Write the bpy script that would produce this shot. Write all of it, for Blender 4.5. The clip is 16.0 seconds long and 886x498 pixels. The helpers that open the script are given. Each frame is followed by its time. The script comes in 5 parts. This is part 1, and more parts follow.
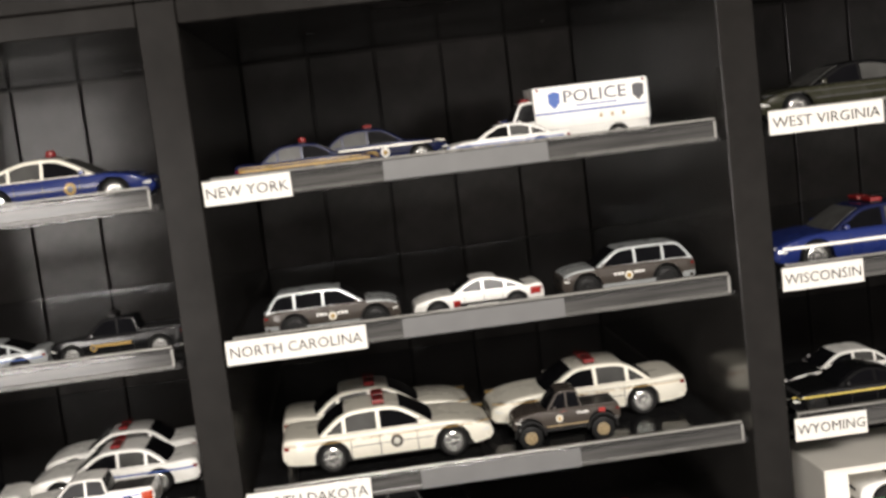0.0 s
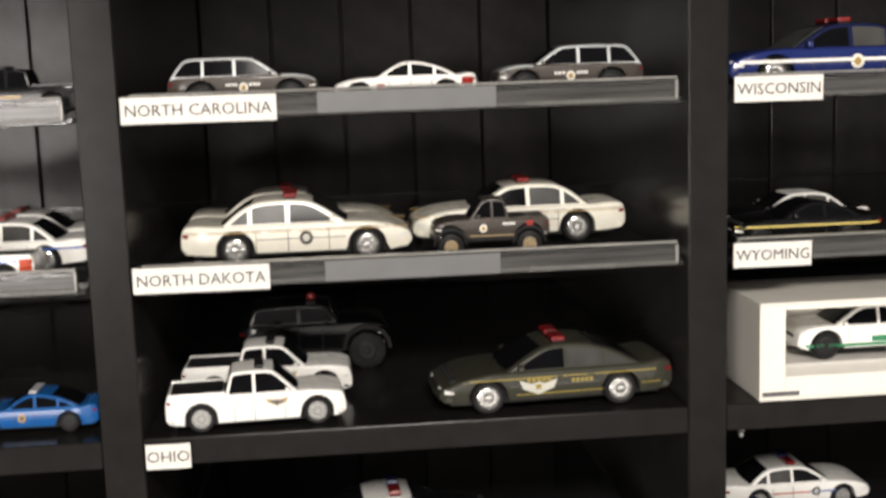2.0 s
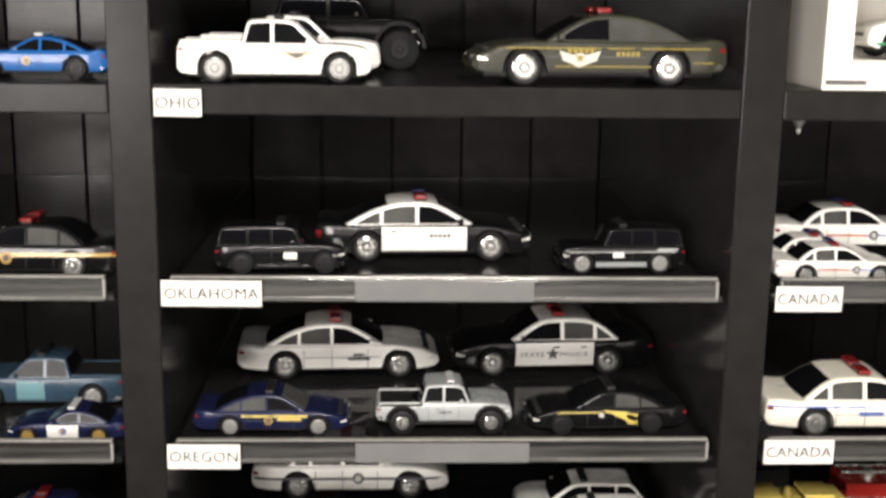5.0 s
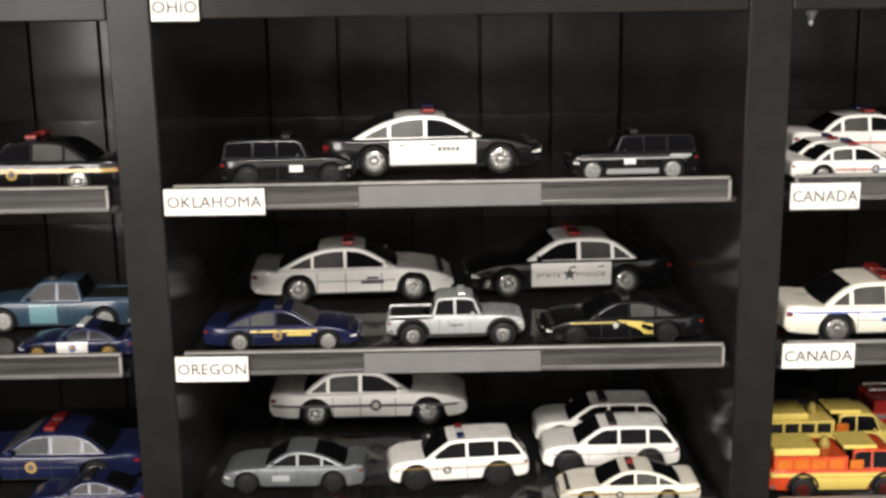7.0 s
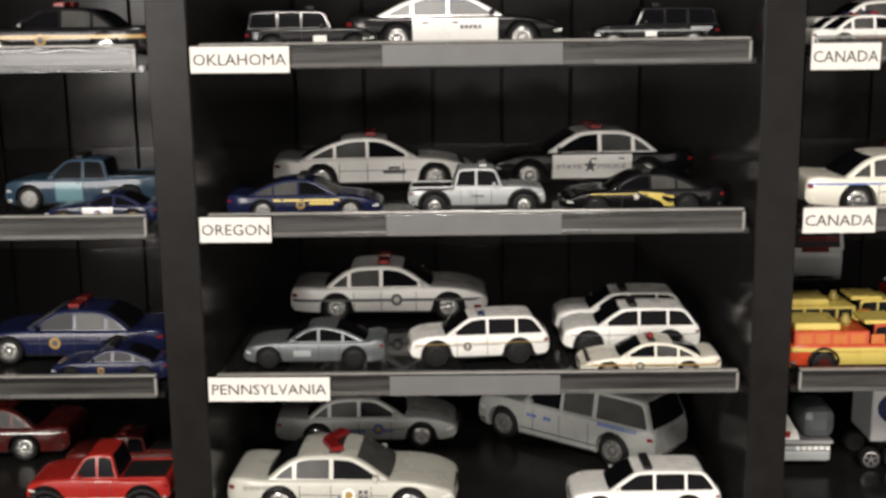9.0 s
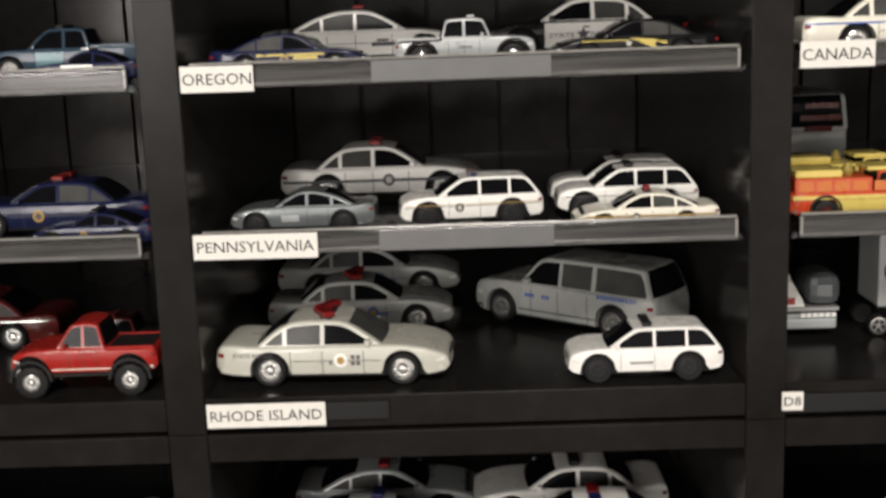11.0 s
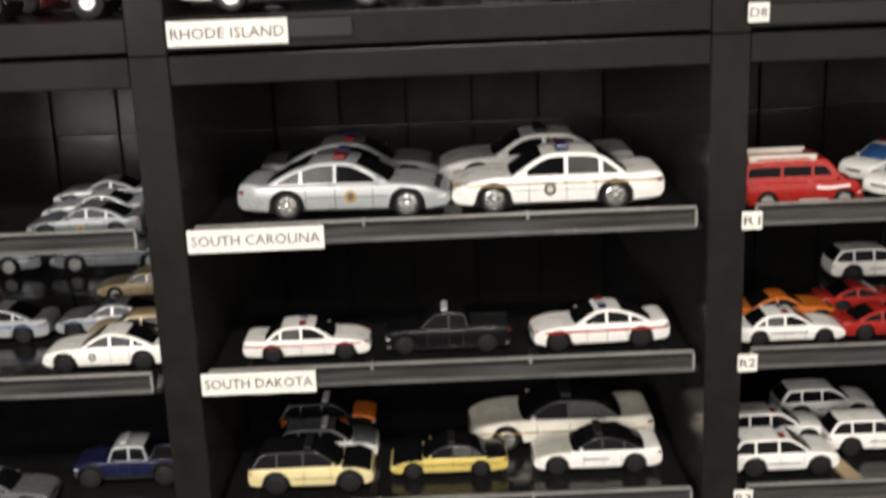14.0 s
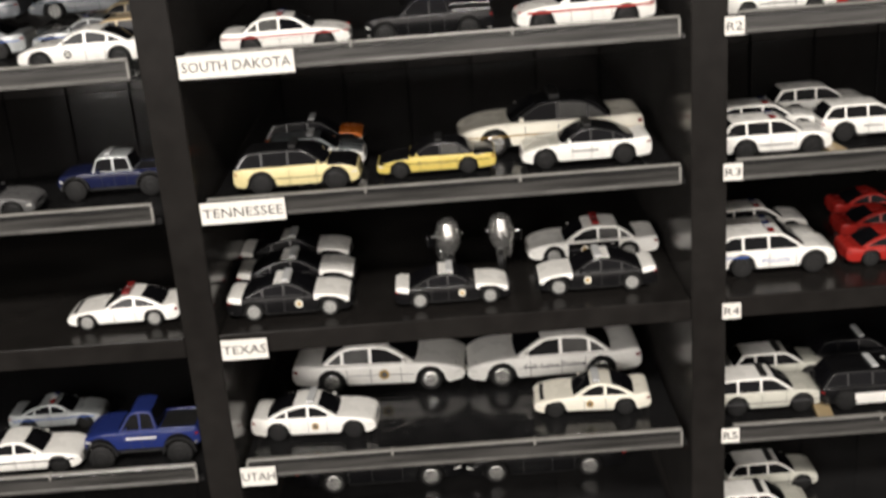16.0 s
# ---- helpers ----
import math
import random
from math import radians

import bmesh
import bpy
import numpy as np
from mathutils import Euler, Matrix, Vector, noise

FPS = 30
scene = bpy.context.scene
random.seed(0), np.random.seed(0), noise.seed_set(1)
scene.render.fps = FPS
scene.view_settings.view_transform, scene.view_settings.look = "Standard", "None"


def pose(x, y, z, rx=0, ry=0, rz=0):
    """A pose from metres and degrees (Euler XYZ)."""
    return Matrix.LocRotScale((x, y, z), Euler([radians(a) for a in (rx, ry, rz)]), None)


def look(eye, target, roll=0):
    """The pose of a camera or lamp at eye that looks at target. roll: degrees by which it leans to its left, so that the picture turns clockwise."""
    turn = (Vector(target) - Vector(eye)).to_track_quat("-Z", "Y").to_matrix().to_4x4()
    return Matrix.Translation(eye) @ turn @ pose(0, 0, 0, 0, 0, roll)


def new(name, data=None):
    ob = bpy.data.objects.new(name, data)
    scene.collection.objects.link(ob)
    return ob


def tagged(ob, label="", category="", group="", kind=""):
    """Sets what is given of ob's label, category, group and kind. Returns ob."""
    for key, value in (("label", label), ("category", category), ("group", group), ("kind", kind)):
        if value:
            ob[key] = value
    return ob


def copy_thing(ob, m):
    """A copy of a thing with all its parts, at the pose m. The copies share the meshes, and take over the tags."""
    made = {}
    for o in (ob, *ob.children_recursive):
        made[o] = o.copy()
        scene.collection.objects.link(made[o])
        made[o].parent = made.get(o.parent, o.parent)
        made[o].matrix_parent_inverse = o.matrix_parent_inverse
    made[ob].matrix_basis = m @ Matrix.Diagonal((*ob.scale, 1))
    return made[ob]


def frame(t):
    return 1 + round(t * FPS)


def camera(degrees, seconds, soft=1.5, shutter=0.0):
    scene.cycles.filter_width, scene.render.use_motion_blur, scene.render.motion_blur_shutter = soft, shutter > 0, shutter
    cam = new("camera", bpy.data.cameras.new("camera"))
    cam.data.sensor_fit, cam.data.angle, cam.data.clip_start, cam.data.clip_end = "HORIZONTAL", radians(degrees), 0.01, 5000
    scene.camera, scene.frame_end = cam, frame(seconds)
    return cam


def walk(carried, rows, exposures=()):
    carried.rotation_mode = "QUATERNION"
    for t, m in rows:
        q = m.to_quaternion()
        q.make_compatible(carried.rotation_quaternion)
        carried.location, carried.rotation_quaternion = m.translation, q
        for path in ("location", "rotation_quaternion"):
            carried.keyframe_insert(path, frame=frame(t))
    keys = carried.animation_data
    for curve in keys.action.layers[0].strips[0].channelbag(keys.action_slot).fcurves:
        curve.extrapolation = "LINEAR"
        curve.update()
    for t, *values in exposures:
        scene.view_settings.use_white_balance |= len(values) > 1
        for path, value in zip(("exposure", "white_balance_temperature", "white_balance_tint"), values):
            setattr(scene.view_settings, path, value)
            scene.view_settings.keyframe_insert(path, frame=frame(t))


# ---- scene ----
cam = camera(41.4, 16.0, soft=2.9, shutter=0.5)
PATH = [
    (0, (0.002, -0.599, 1.663), (0.153, 1.382, 1.435), -6.8),
    (0.5, (0.013, -0.581, 1.65), (0.176, 1.394, 1.382), -5.9),
    (1, (0.023, -0.574, 1.625), (0.197, 1.397, 1.332), -4.6),
    (1.5, (0.026, -0.571, 1.595), (0.196, 1.402, 1.314), -3.5),
    (2, (0.029, -0.562, 1.571), (0.206, 1.406, 1.262), -1.9),
    (2.5, (0.036, -0.566, 1.545), (0.167, 1.405, 1.23), -0.6),
    (3, (0.047, -0.565, 1.508), (0.107, 1.412, 1.214), 0.3),
    (3.5, (0.039, -0.559, 1.491), (0.108, 1.412, 1.159), 0.6),
    (4, (0.038, -0.551, 1.475), (0.109, 1.414, 1.108), 0.6),
    (4.5, (0.043, -0.542, 1.465), (0.13, 1.411, 1.045), 0.7),
    (5, (0.04, -0.542, 1.438), (0.125, 1.41, 1.01), 0.8),
    (7.5, (0.061, -0.543, 1.384), (0.053, 1.406, 0.936), -0.9),
    (8, (0.056, -0.553, 1.362), (0.039, 1.398, 0.923), -0.2),
    (10.5, (0.061, -0.566, 1.264), (0.019, 1.398, 0.885), -2.0),
    (11, (0.066, -0.563, 1.244), (0.021, 1.396, 0.845), -2.1),
    (11.5, (0.066, -0.566, 1.233), (0.041, 1.389, 0.812), -2.2),
    (12, (0.063, -0.567, 1.204), (0.106, 1.385, 0.774), -1.6),
    (12.5, (0.065, -0.566, 1.174), (0.129, 1.38, 0.719), -1.6),
    (13, (0.061, -0.571, 1.149), (0.116, 1.371, 0.671), -1.9),
    (13.5, (0.058, -0.579, 1.126), (0.086, 1.357, 0.626), -2.1),
    (14, (0.062, -0.592, 1.094), (0.067, 1.336, 0.563), -2.3),
    (14.5, (0.059, -0.598, 1.054), (0.057, 1.319, 0.484), -2.8),
    (15, (0.05, -0.607, 1.023), (0.035, 1.297, 0.411), -3.2),
    (15.5, (0.06, -0.61, 0.997), (0.04, 1.28, 0.344), -4.0),
    (16, (0.072, -0.618, 0.975), (0.044, 1.259, 0.286), -4.6),
]
walk(cam, [(t, look(eye, target, roll)) for t, eye, target, roll in PATH],
     [(0, 0.2), (1, 0.15), (2, 0.13), (4, 0.38), (5, 0.66), (7.5, 0.48), (10.5, 0.0), (11.5, 0.03), (12.5, 0.12), (14.5, 0.44), (16, 0.54)])

# ---- light: a dim room; ceiling lamp and bright doorway behind the viewer, and an added fill ----
world = bpy.data.worlds.new("world")
scene.world = world
world.use_nodes = True
world.node_tree.nodes["Background"].inputs[0].default_value = (0.9, 0.95, 1.0, 1)
world.node_tree.nodes["Background"].inputs[1].default_value = 0.02


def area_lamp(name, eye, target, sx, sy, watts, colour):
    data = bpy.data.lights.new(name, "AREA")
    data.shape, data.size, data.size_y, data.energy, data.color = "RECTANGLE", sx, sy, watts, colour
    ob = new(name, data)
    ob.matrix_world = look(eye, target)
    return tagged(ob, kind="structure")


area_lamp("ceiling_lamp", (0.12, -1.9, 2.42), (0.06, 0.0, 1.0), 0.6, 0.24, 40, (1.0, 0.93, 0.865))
# added wide fill for general room light; no window is known there
area_lamp("fill_light", (0.4, -2.9, 1.02), (0.3, 0.0, 1.10), 4.2, 1.5, 36, (1.0, 0.92, 0.855))
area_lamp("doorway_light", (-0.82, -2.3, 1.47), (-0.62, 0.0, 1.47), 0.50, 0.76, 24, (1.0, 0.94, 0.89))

# ---- materials ----
MATS = {}


def material(name, colour, rough=0.5, metal=0.0, coat=0.0, grain=60.0, vary=0.12, bump=0.0, stain=0.0, spec=0.5, alpha=1.0, trans=0.0):
    """A procedural surface: base colour broken up at two scales, roughness wear and fine relief."""
    if name in MATS:
        return MATS[name]
    m = bpy.data.materials.new(name)
    m.use_nodes = True
    nt = m.node_tree
    b = nt.nodes["Principled BSDF"]
    tc = nt.nodes.new("ShaderNodeTexCoord")
    n1 = nt.nodes.new("ShaderNodeTexNoise")
    n1.inputs["Scale"].default_value, n1.inputs["Detail"].default_value = grain, 6
    n2 = nt.nodes.new("ShaderNodeTexNoise")
    n2.inputs["Scale"].default_value, n2.inputs["Detail"].default_value = grain * 0.13, 3
    nt.links.new(tc.outputs["Object"], n1.inputs["Vector"])
    nt.links.new(tc.outputs["Object"], n2.inputs["Vector"])
    add = nt.nodes.new("ShaderNodeMath")
    add.operation = "ADD"
    nt.links.new(n1.outputs[0], add.inputs[0])
    nt.links.new(n2.outputs[0], add.inputs[1])
    ramp = nt.nodes.new("ShaderNodeMapRange")
    ramp.inputs[1].default_value, ramp.inputs[2].default_value = 0.6, 1.4
    ramp.inputs[3].default_value, ramp.inputs[4].default_value = 1 - vary, 1 + vary
    nt.links.new(add.outputs[0], ramp.inputs[0])
    mul = nt.nodes.new("ShaderNodeVectorMath")
    mul.operation = "SCALE"
    mul.inputs[0].default_value = colour
    nt.links.new(ramp.outputs[0], mul.inputs["Scale"])
    nt.links.new(mul.outputs[0], b.inputs["Base Color"])
    rr = nt.nodes.new("ShaderNodeMapRange")
    rr.inputs[1].default_value, rr.inputs[2].default_value = 0.3, 0.7
    rr.inputs[3].default_value, rr.inputs[4].default_value = rough * 0.75, min(1.0, rough * 1.3)
    nt.links.new(n2.outputs[0], rr.inputs[0])
    nt.links.new(rr.outputs[0], b.inputs["Roughness"])
    b.inputs["Metallic"].default_value = metal
    b.inputs["Coat Weight"].default_value = coat
    b.inputs["Coat Roughness"].default_value = 0.06
    b.inputs["Specular IOR Level"].default_value = spec
    b.inputs["Transmission Weight"].default_value = trans
    b.inputs["Alpha"].default_value = alpha
    if bump:
        bp = nt.nodes.new("ShaderNodeBump")
        bp.inputs["Strength"].default_value, bp.inputs["Distance"].default_value = bump, 0.0006
        nt.links.new(n1.outputs[0], bp.inputs["Height"])
        nt.links.new(bp.outputs[0], b.inputs["Normal"])
    MATS[name] = m
    return m


def paint(name, colour, rough=0.28):
    dark = max(colour) < 0.35
    return material(name, colour, rough, 0.0, 0.22 if dark else 0.4, 9.0, 0.05, spec=0.2 if dark else 0.35)


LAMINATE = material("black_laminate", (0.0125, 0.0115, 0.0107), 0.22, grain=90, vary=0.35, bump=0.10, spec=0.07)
BACKING = material("dark_back_panel", (0.030, 0.0275, 0.026), 0.12, grain=40, vary=0.5, bump=0.06, spec=0.085)
# same laminate as the front edges, its lighter inner sheen put into the colour
PANEL = material("glossy_black_sides_lifted", (0.034, 0.032, 0.030), 0.16, grain=30, vary=0.35, bump=0.05, spec=0.3)
TRAY = material("smoky_clear_tray", (0.020, 0.020, 0.0205), 0.06, grain=70, vary=0.4, spec=0.45, alpha=0.55)
LIP = material("clear_acrylic_lip", (0.040, 0.039, 0.037), 0.12, grain=60, vary=0.95, spec=0.25)
# stretched noise paints the room's streaky reflections into the lip colour
reflection_streaks = LIP.node_tree.nodes.new("ShaderNodeMapping")
reflection_streaks.inputs["Scale"].default_value = (0.35, 1.0, 7.0)
LIP.node_tree.links.new(LIP.node_tree.nodes["Texture Coordinate"].outputs["Object"], reflection_streaks.inputs["Vector"])
for node in [n for n in LIP.node_tree.nodes if n.type == "TEX_NOISE"]:
    LIP.node_tree.links.new(reflection_streaks.outputs[0], node.inputs["Vector"])
# pale grey paints the light caught along the clear acrylic edges
LIP_EDGE = material("acrylic_edge_highlight", (0.22, 0.215, 0.20), 0.16, grain=50, vary=0.35, spec=0.4)
LIP_FOOT = material("dull_acrylic_foot", (0.085, 0.083, 0.078), 0.25, grain=50, vary=0.45, spec=0.3)
STRIP = material("grey_insert_strip", (0.115, 0.115, 0.115), 0.45, grain=80, vary=0.12)
CARD = material("white_label_card", (0.72, 0.70, 0.65), 0.6, grain=150, vary=0.05)
INK = material("black_ink", (0.015, 0.015, 0.016), 0.6)
CARPET = material("dark_carpet", (0.05, 0.045, 0.045), 0.95, grain=200, vary=0.4)
PLASTER = material("room_plaster", (0.32, 0.30, 0.27), 0.85, grain=8, vary=0.1)

GLASS = material("smoked_toy_glass", (0.005, 0.005, 0.006), 0.08, grain=2, vary=0.3, spec=0.05)
CLEARGLASS = material("pale_toy_glass", (0.06, 0.06, 0.057), 0.2, grain=2, vary=0.35, spec=0.1)
RUBBER = material("black_rubber", (0.012, 0.012, 0.012), 0.65, grain=20, vary=0.3, spec=0.2)
CHROME = material("bright_chrome", (0.55, 0.55, 0.53), 0.22, 0.8, grain=12, vary=0.15)
STEEL = material("dull_silver_rim", (0.36, 0.36, 0.345), 0.34, 0.25, grain=12, vary=0.15)
DARKRIM = material("black_rim", (0.016, 0.016, 0.016), 0.4, grain=12, spec=0.25)
UNDER = material("matt_black_chassis", (0.006, 0.006, 0.006), 0.8, grain=15, vary=0.3)
TRIM = material("dark_plastic_trim", (0.014, 0.014, 0.014), 0.4, grain=15, vary=0.2, spec=0.2)
SEAM = material("panel_gap", (0.03, 0.03, 0.03), 0.8)
HEAD = material("headlamp_plastic", (0.70, 0.70, 0.66), 0.12, grain=15, coat=0.5)
RED = material("red_lens", (0.17, 0.012, 0.012), 0.2, grain=15, spec=0.4)
BLUE = material("blue_lens", (0.012, 0.018, 0.075), 0.2, grain=15, spec=0.4)
BLUEGLASS = material("blue_tinted_glass", (0.02, 0.06, 0.16), 0.12, grain=15, spec=0.4)
CLEAR = material("clear_lens", (0.55, 0.56, 0.56), 0.15, grain=15, coat=0.5)
WHITE = paint("white_enamel", (0.82, 0.81, 0.77))
CREAM = paint("cream_enamel", (0.76, 0.73, 0.63))
SILVER = material("silver_enamel", (0.38, 0.40, 0.40), 0.30, 0.12, 0.5, 9, 0.06)
GREYWHITE = paint("pale_grey_enamel", (0.50, 0.495, 0.435))
STONEGREY = paint("stone_grey_enamel", (0.36, 0.37, 0.35))
GREY = paint("grey_enamel", (0.10, 0.10, 0.10))
# SILVER darkened, so the cars standing far back look dimmer
DIMMEDSILVER = material("dimmed_silver_enamel", (0.23, 0.25, 0.27), 0.32, 0.1, 0.5, 9, 0.06)
MIDGREY = material("gunmetal_enamel", (0.14, 0.155, 0.16), 0.32, 0.3, 0.5, 9, 0.08)
BLACK = paint("black_enamel", (0.006, 0.006, 0.0065), 0.2)
BROWN = paint("dark_brown_enamel", (0.055, 0.046, 0.039), 0.3)
NAVY = paint("navy_enamel", (0.009, 0.012, 0.042), 0.22)
ROYAL = paint("royal_blue_enamel", (0.014, 0.024, 0.115), 0.22)
SKY = paint("bright_blue_enamel", (0.010, 0.085, 0.28), 0.22)
SLATE = paint("slate_blue_enamel", (0.026, 0.050, 0.078), 0.25)
TEAL = paint("pale_teal_enamel", (0.12, 0.23, 0.26), 0.3)
REDP = paint("red_enamel", (0.30, 0.018, 0.014), 0.25)
MAROON = paint("maroon_enamel", (0.085, 0.012, 0.010), 0.25)
YELLOW = paint("yellow_enamel", (0.61, 0.48, 0.12), 0.28)
PALEYELLOW = paint("pale_yellow_enamel", (0.68, 0.59, 0.31), 0.28)
ORANGE = paint("orange_enamel", (0.50, 0.13, 0.015), 0.28)
REDORANGE = paint("red_orange_enamel", (0.48, 0.055, 0.016), 0.28)
GREEN = paint("green_enamel", (0.04, 0.22, 0.10), 0.3)
MOSS = paint("moss_grey_enamel", (0.034, 0.034, 0.025), 0.3)
OLIVE = paint("dark_olive_enamel", (0.026, 0.026, 0.016), 0.25)
GOLD = paint("gold_print", (0.36, 0.23, 0.06), 0.4)
DECALBLUE = paint("blue_print", (0.05, 0.11, 0.36), 0.4)
OLDGOLD = paint("dull_yellow_print", (0.26, 0.20, 0.045), 0.45)
DECALGREY = paint("grey_print", (0.09, 0.09, 0.095), 0.5)
TAN = paint("tan_enamel", (0.42, 0.32, 0.18), 0.35)


# ---- mesh helpers ----
def mesh_of(name, bm, mat, smooth=False, angle=35):
    me = bpy.data.meshes.new(name)
    bmesh.ops.recalc_face_normals(bm, faces=bm.faces)
    bm.to_mesh(me)
    bm.free()
    me.materials.append(mat)
    if smooth:
        for p in me.polygons:
            p.use_smooth = True
        me.set_sharp_from_angle(angle=radians(angle))
    return me


def part(name, bm, mat, parent=None, label="", smooth=False):
    ob = new(name, mesh_of(name, bm, mat, smooth))
    if parent:
        ob.parent = parent
    return tagged(ob, label)


def box(x0, x1, y0, y1, z0, z1, bevel=0.0, bm=None):
    bm = bm or bmesh.new()
    made = bmesh.ops.create_cube(bm, size=1)["verts"]
    for v in made:
        v.co = Vector((x0 + (v.co.x + 0.5) * (x1 - x0), y0 + (v.co.y + 0.5) * (y1 - y0), z0 + (v.co.z + 0.5) * (z1 - z0)))
    if bevel:
        edges = list({e for v in made for e in v.link_edges})
        bmesh.ops.bevel(bm, geom=edges, offset=bevel, segments=2, affect="EDGES", profile=0.5)
    return bm


def lathe(profile, seg=20, bm=None, at=(0, 0, 0), axis="Y"):
    """Turns (radius, along) pairs round an axis."""
    bm = bm or bmesh.new()
    rings = []
    for r, a in profile:
        ring = []
        for k in range(seg):
            c, s = r * math.cos(2 * math.pi * k / seg), r * math.sin(2 * math.pi * k / seg)
            co = {"Y": (c, a, s), "Z": (c, s, a), "X": (a, c, s)}[axis]
            ring.append(bm.verts.new(Vector(co) + Vector(at)))
        rings.append(ring)
    for p, q in zip(rings, rings[1:]):
        for k in range(seg):
            bm.faces.new((p[k], p[(k + 1) % seg], q[(k + 1) % seg], q[k]))
    for end in (rings[0], rings[-1]):
        bm.faces.new(end)
    return bm


def slab(points, side, inset, out, bm=None):
    """A thin plate over (x, z) corners; side(x, z) gives the y of the surface below it."""
    bm = bm or bmesh.new()
    a = [bm.verts.new((x, side(x, z) + out, z)) for x, z in points]
    b = [bm.verts.new((x, side(x, z) - inset, z)) for x, z in points]
    bm.faces.new(a), bm.faces.new(list(reversed(b)))
    for k in range(len(a)):
        j = (k + 1) % len(a)
        bm.faces.new((a[k], b[k], b[j], a[j]))
    return bm


def writing(text, height, mat, width=None, depth=0.0002, stretch=1.0, bold=0.0):
    """Raised lettering in the x-z plane, facing -y, its lower left corner at the origin."""
    cu = bpy.data.curves.new("lettering", "FONT")
    cu.body, cu.size, cu.extrude, cu.resolution_u, cu.offset = text, 1.0, 0.0, 2, bold
    ob = bpy.data.objects.new("lettering", cu)
    scene.collection.objects.link(ob)
    me = bpy.data.meshes.new_from_object(ob.evaluated_get(bpy.context.evaluated_depsgraph_get()))
    bpy.data.objects.remove(ob)
    bpy.data.curves.remove(cu)
    bm = bmesh.new()
    bm.from_mesh(me)
    bpy.data.meshes.remove(me)
    xs, ys = [v.co.x for v in bm.verts], [v.co.y for v in bm.verts]
    k = height / (max(ys) - min(ys))
    kx = (width / (max(xs) - min(xs))) if width else k * stretch
    for v in bm.verts:
        v.co = Vector(((v.co.x - min(xs)) * kx, 0, (v.co.y - min(ys)) * k))
    faces = list(bm.faces)
    out = bmesh.ops.extrude_face_region(bm, geom=faces)
    for v in out["geom"]:
        if isinstance(v, bmesh.types.BMVert):
            v.co.y -= depth
    return bm


# ---- the cabinet: two stacked black units, three bays wide ----
BAY_L, BAY_R = -0.0705, 0.2025       # the middle bay's opening
POST, PITCH, DEPTH = 0.0195, 0.2925, 0.375
TRAYS = dict(ny=1.643, nc=1.561, nd=1.480, ok=1.304, ore=1.222, pa=1.140, sc=0.947, sd=0.867, tn=0.786, ut=0.621, low=0.540)
BOARDS = dict(oh=1.3955, ri=1.0555, tx=0.7055)
SURFACE = {k: z - 0.0085 for k, z in TRAYS.items()} | BOARDS
BAYS = {-1: BAY_L - PITCH, 0: BAY_L, 1: BAY_L + PITCH}


def structure(name, bm, mat, smooth=False):
    return tagged(part(name, bm, mat, None, "", smooth), kind="structure")


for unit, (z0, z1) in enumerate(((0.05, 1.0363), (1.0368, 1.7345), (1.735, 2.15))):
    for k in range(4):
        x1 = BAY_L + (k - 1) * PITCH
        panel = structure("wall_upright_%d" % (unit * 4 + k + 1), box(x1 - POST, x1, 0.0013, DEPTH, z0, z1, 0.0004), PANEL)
        # added strip keeps the front edge in the darker laminate tone
        part("front_edge_strip", box(x1 - POST, x1, 0.0, 0.0012, z0, z1, 0.0005), LAMINATE, panel, "black front edge, kept darker than the sides")


def board(name, z0, z1, front=0.0):
    for k, x0 in BAYS.items():
        structure("%s_%d" % (name, k + 2), box(x0 + 0.0003, x0 + PITCH - POST - 0.0003, front, DEPTH, z0, z1, 0.0008), LAMINATE)


board("trim_top_board", 1.7225, 1.7345, 0.0005)
board("trim_base_board_above", 1.735, 1.748, 0.0005)
board("trim_shelf_board_upper", 1.3815, BOARDS["oh"], 0.0006)
board("trim_bottom_board", 1.0385, BOARDS["ri"], 0.0008)
board("trim_cap_board", 1.0215, 1.0363, 0.0004)
board("trim_shelf_board_lower", 0.6925, BOARDS["tx"], 0.0006)
board("trim_foot_board", 0.06, 0.08, 0.0006)

for k, x0 in BAYS.items():
    back = structure("wall_back_%d" % (k + 2), box(x0 - 0.01, x0 + PITCH - POST + 0.01, DEPTH + 0.006, DEPTH + 0.012, 0.05, 2.15), BACKING)
    for n in range(5):
        a = x0 + n * (PITCH - POST) / 5
        for z0, z1 in ((0.08, 0.692), (0.706, 1.021), (1.056, 1.381), (1.396, 1.722), (1.749, 2.14)):
            half_w = (PITCH - POST) / 10
            plank = part("plank", box(-half_w + 0.0008, half_w - 0.0008, -0.001, 0.0042, z0 + 0.001, z1 - 0.001, 0.0008), BACKING, back)
            plank.matrix_basis = pose(a + half_w, DEPTH, 0, 0, 0, random.uniform(-1.6, 1.6))

# the room
structure("floor", box(-3, 3, -3, 2, -0.1, 0.0), CARPET)
structure("ceiling", box(-3, 3, -3, 2, 2.6, 2.7), PLASTER)
structure("wall_behind", box(-3, 3, -3.1, -3, 0, 2.6), PLASTER)
structure("wall_west", box(-3.1, -3, -3, 2, 0, 2.6), PLASTER)
structure("wall_east", box(3, 3.1, -3, 2, 0, 2.6), PLASTER)
structure("wall_north", box(-3, 3, 0.45, 0.55, 0, 2.6), PLASTER)
structure("cabinet_flank", box(BAY_L - PITCH - POST - 2.2, BAY_L - PITCH - POST - 0.001, 0.0, 0.4, 0, 2.3), LAMINATE)
structure("cabinet_flank_east", box(BAY_L + 2 * PITCH + 0.001, BAY_L + 2 * PITCH + 2.2, 0.0, 0.4, 0, 2.3), LAMINATE)


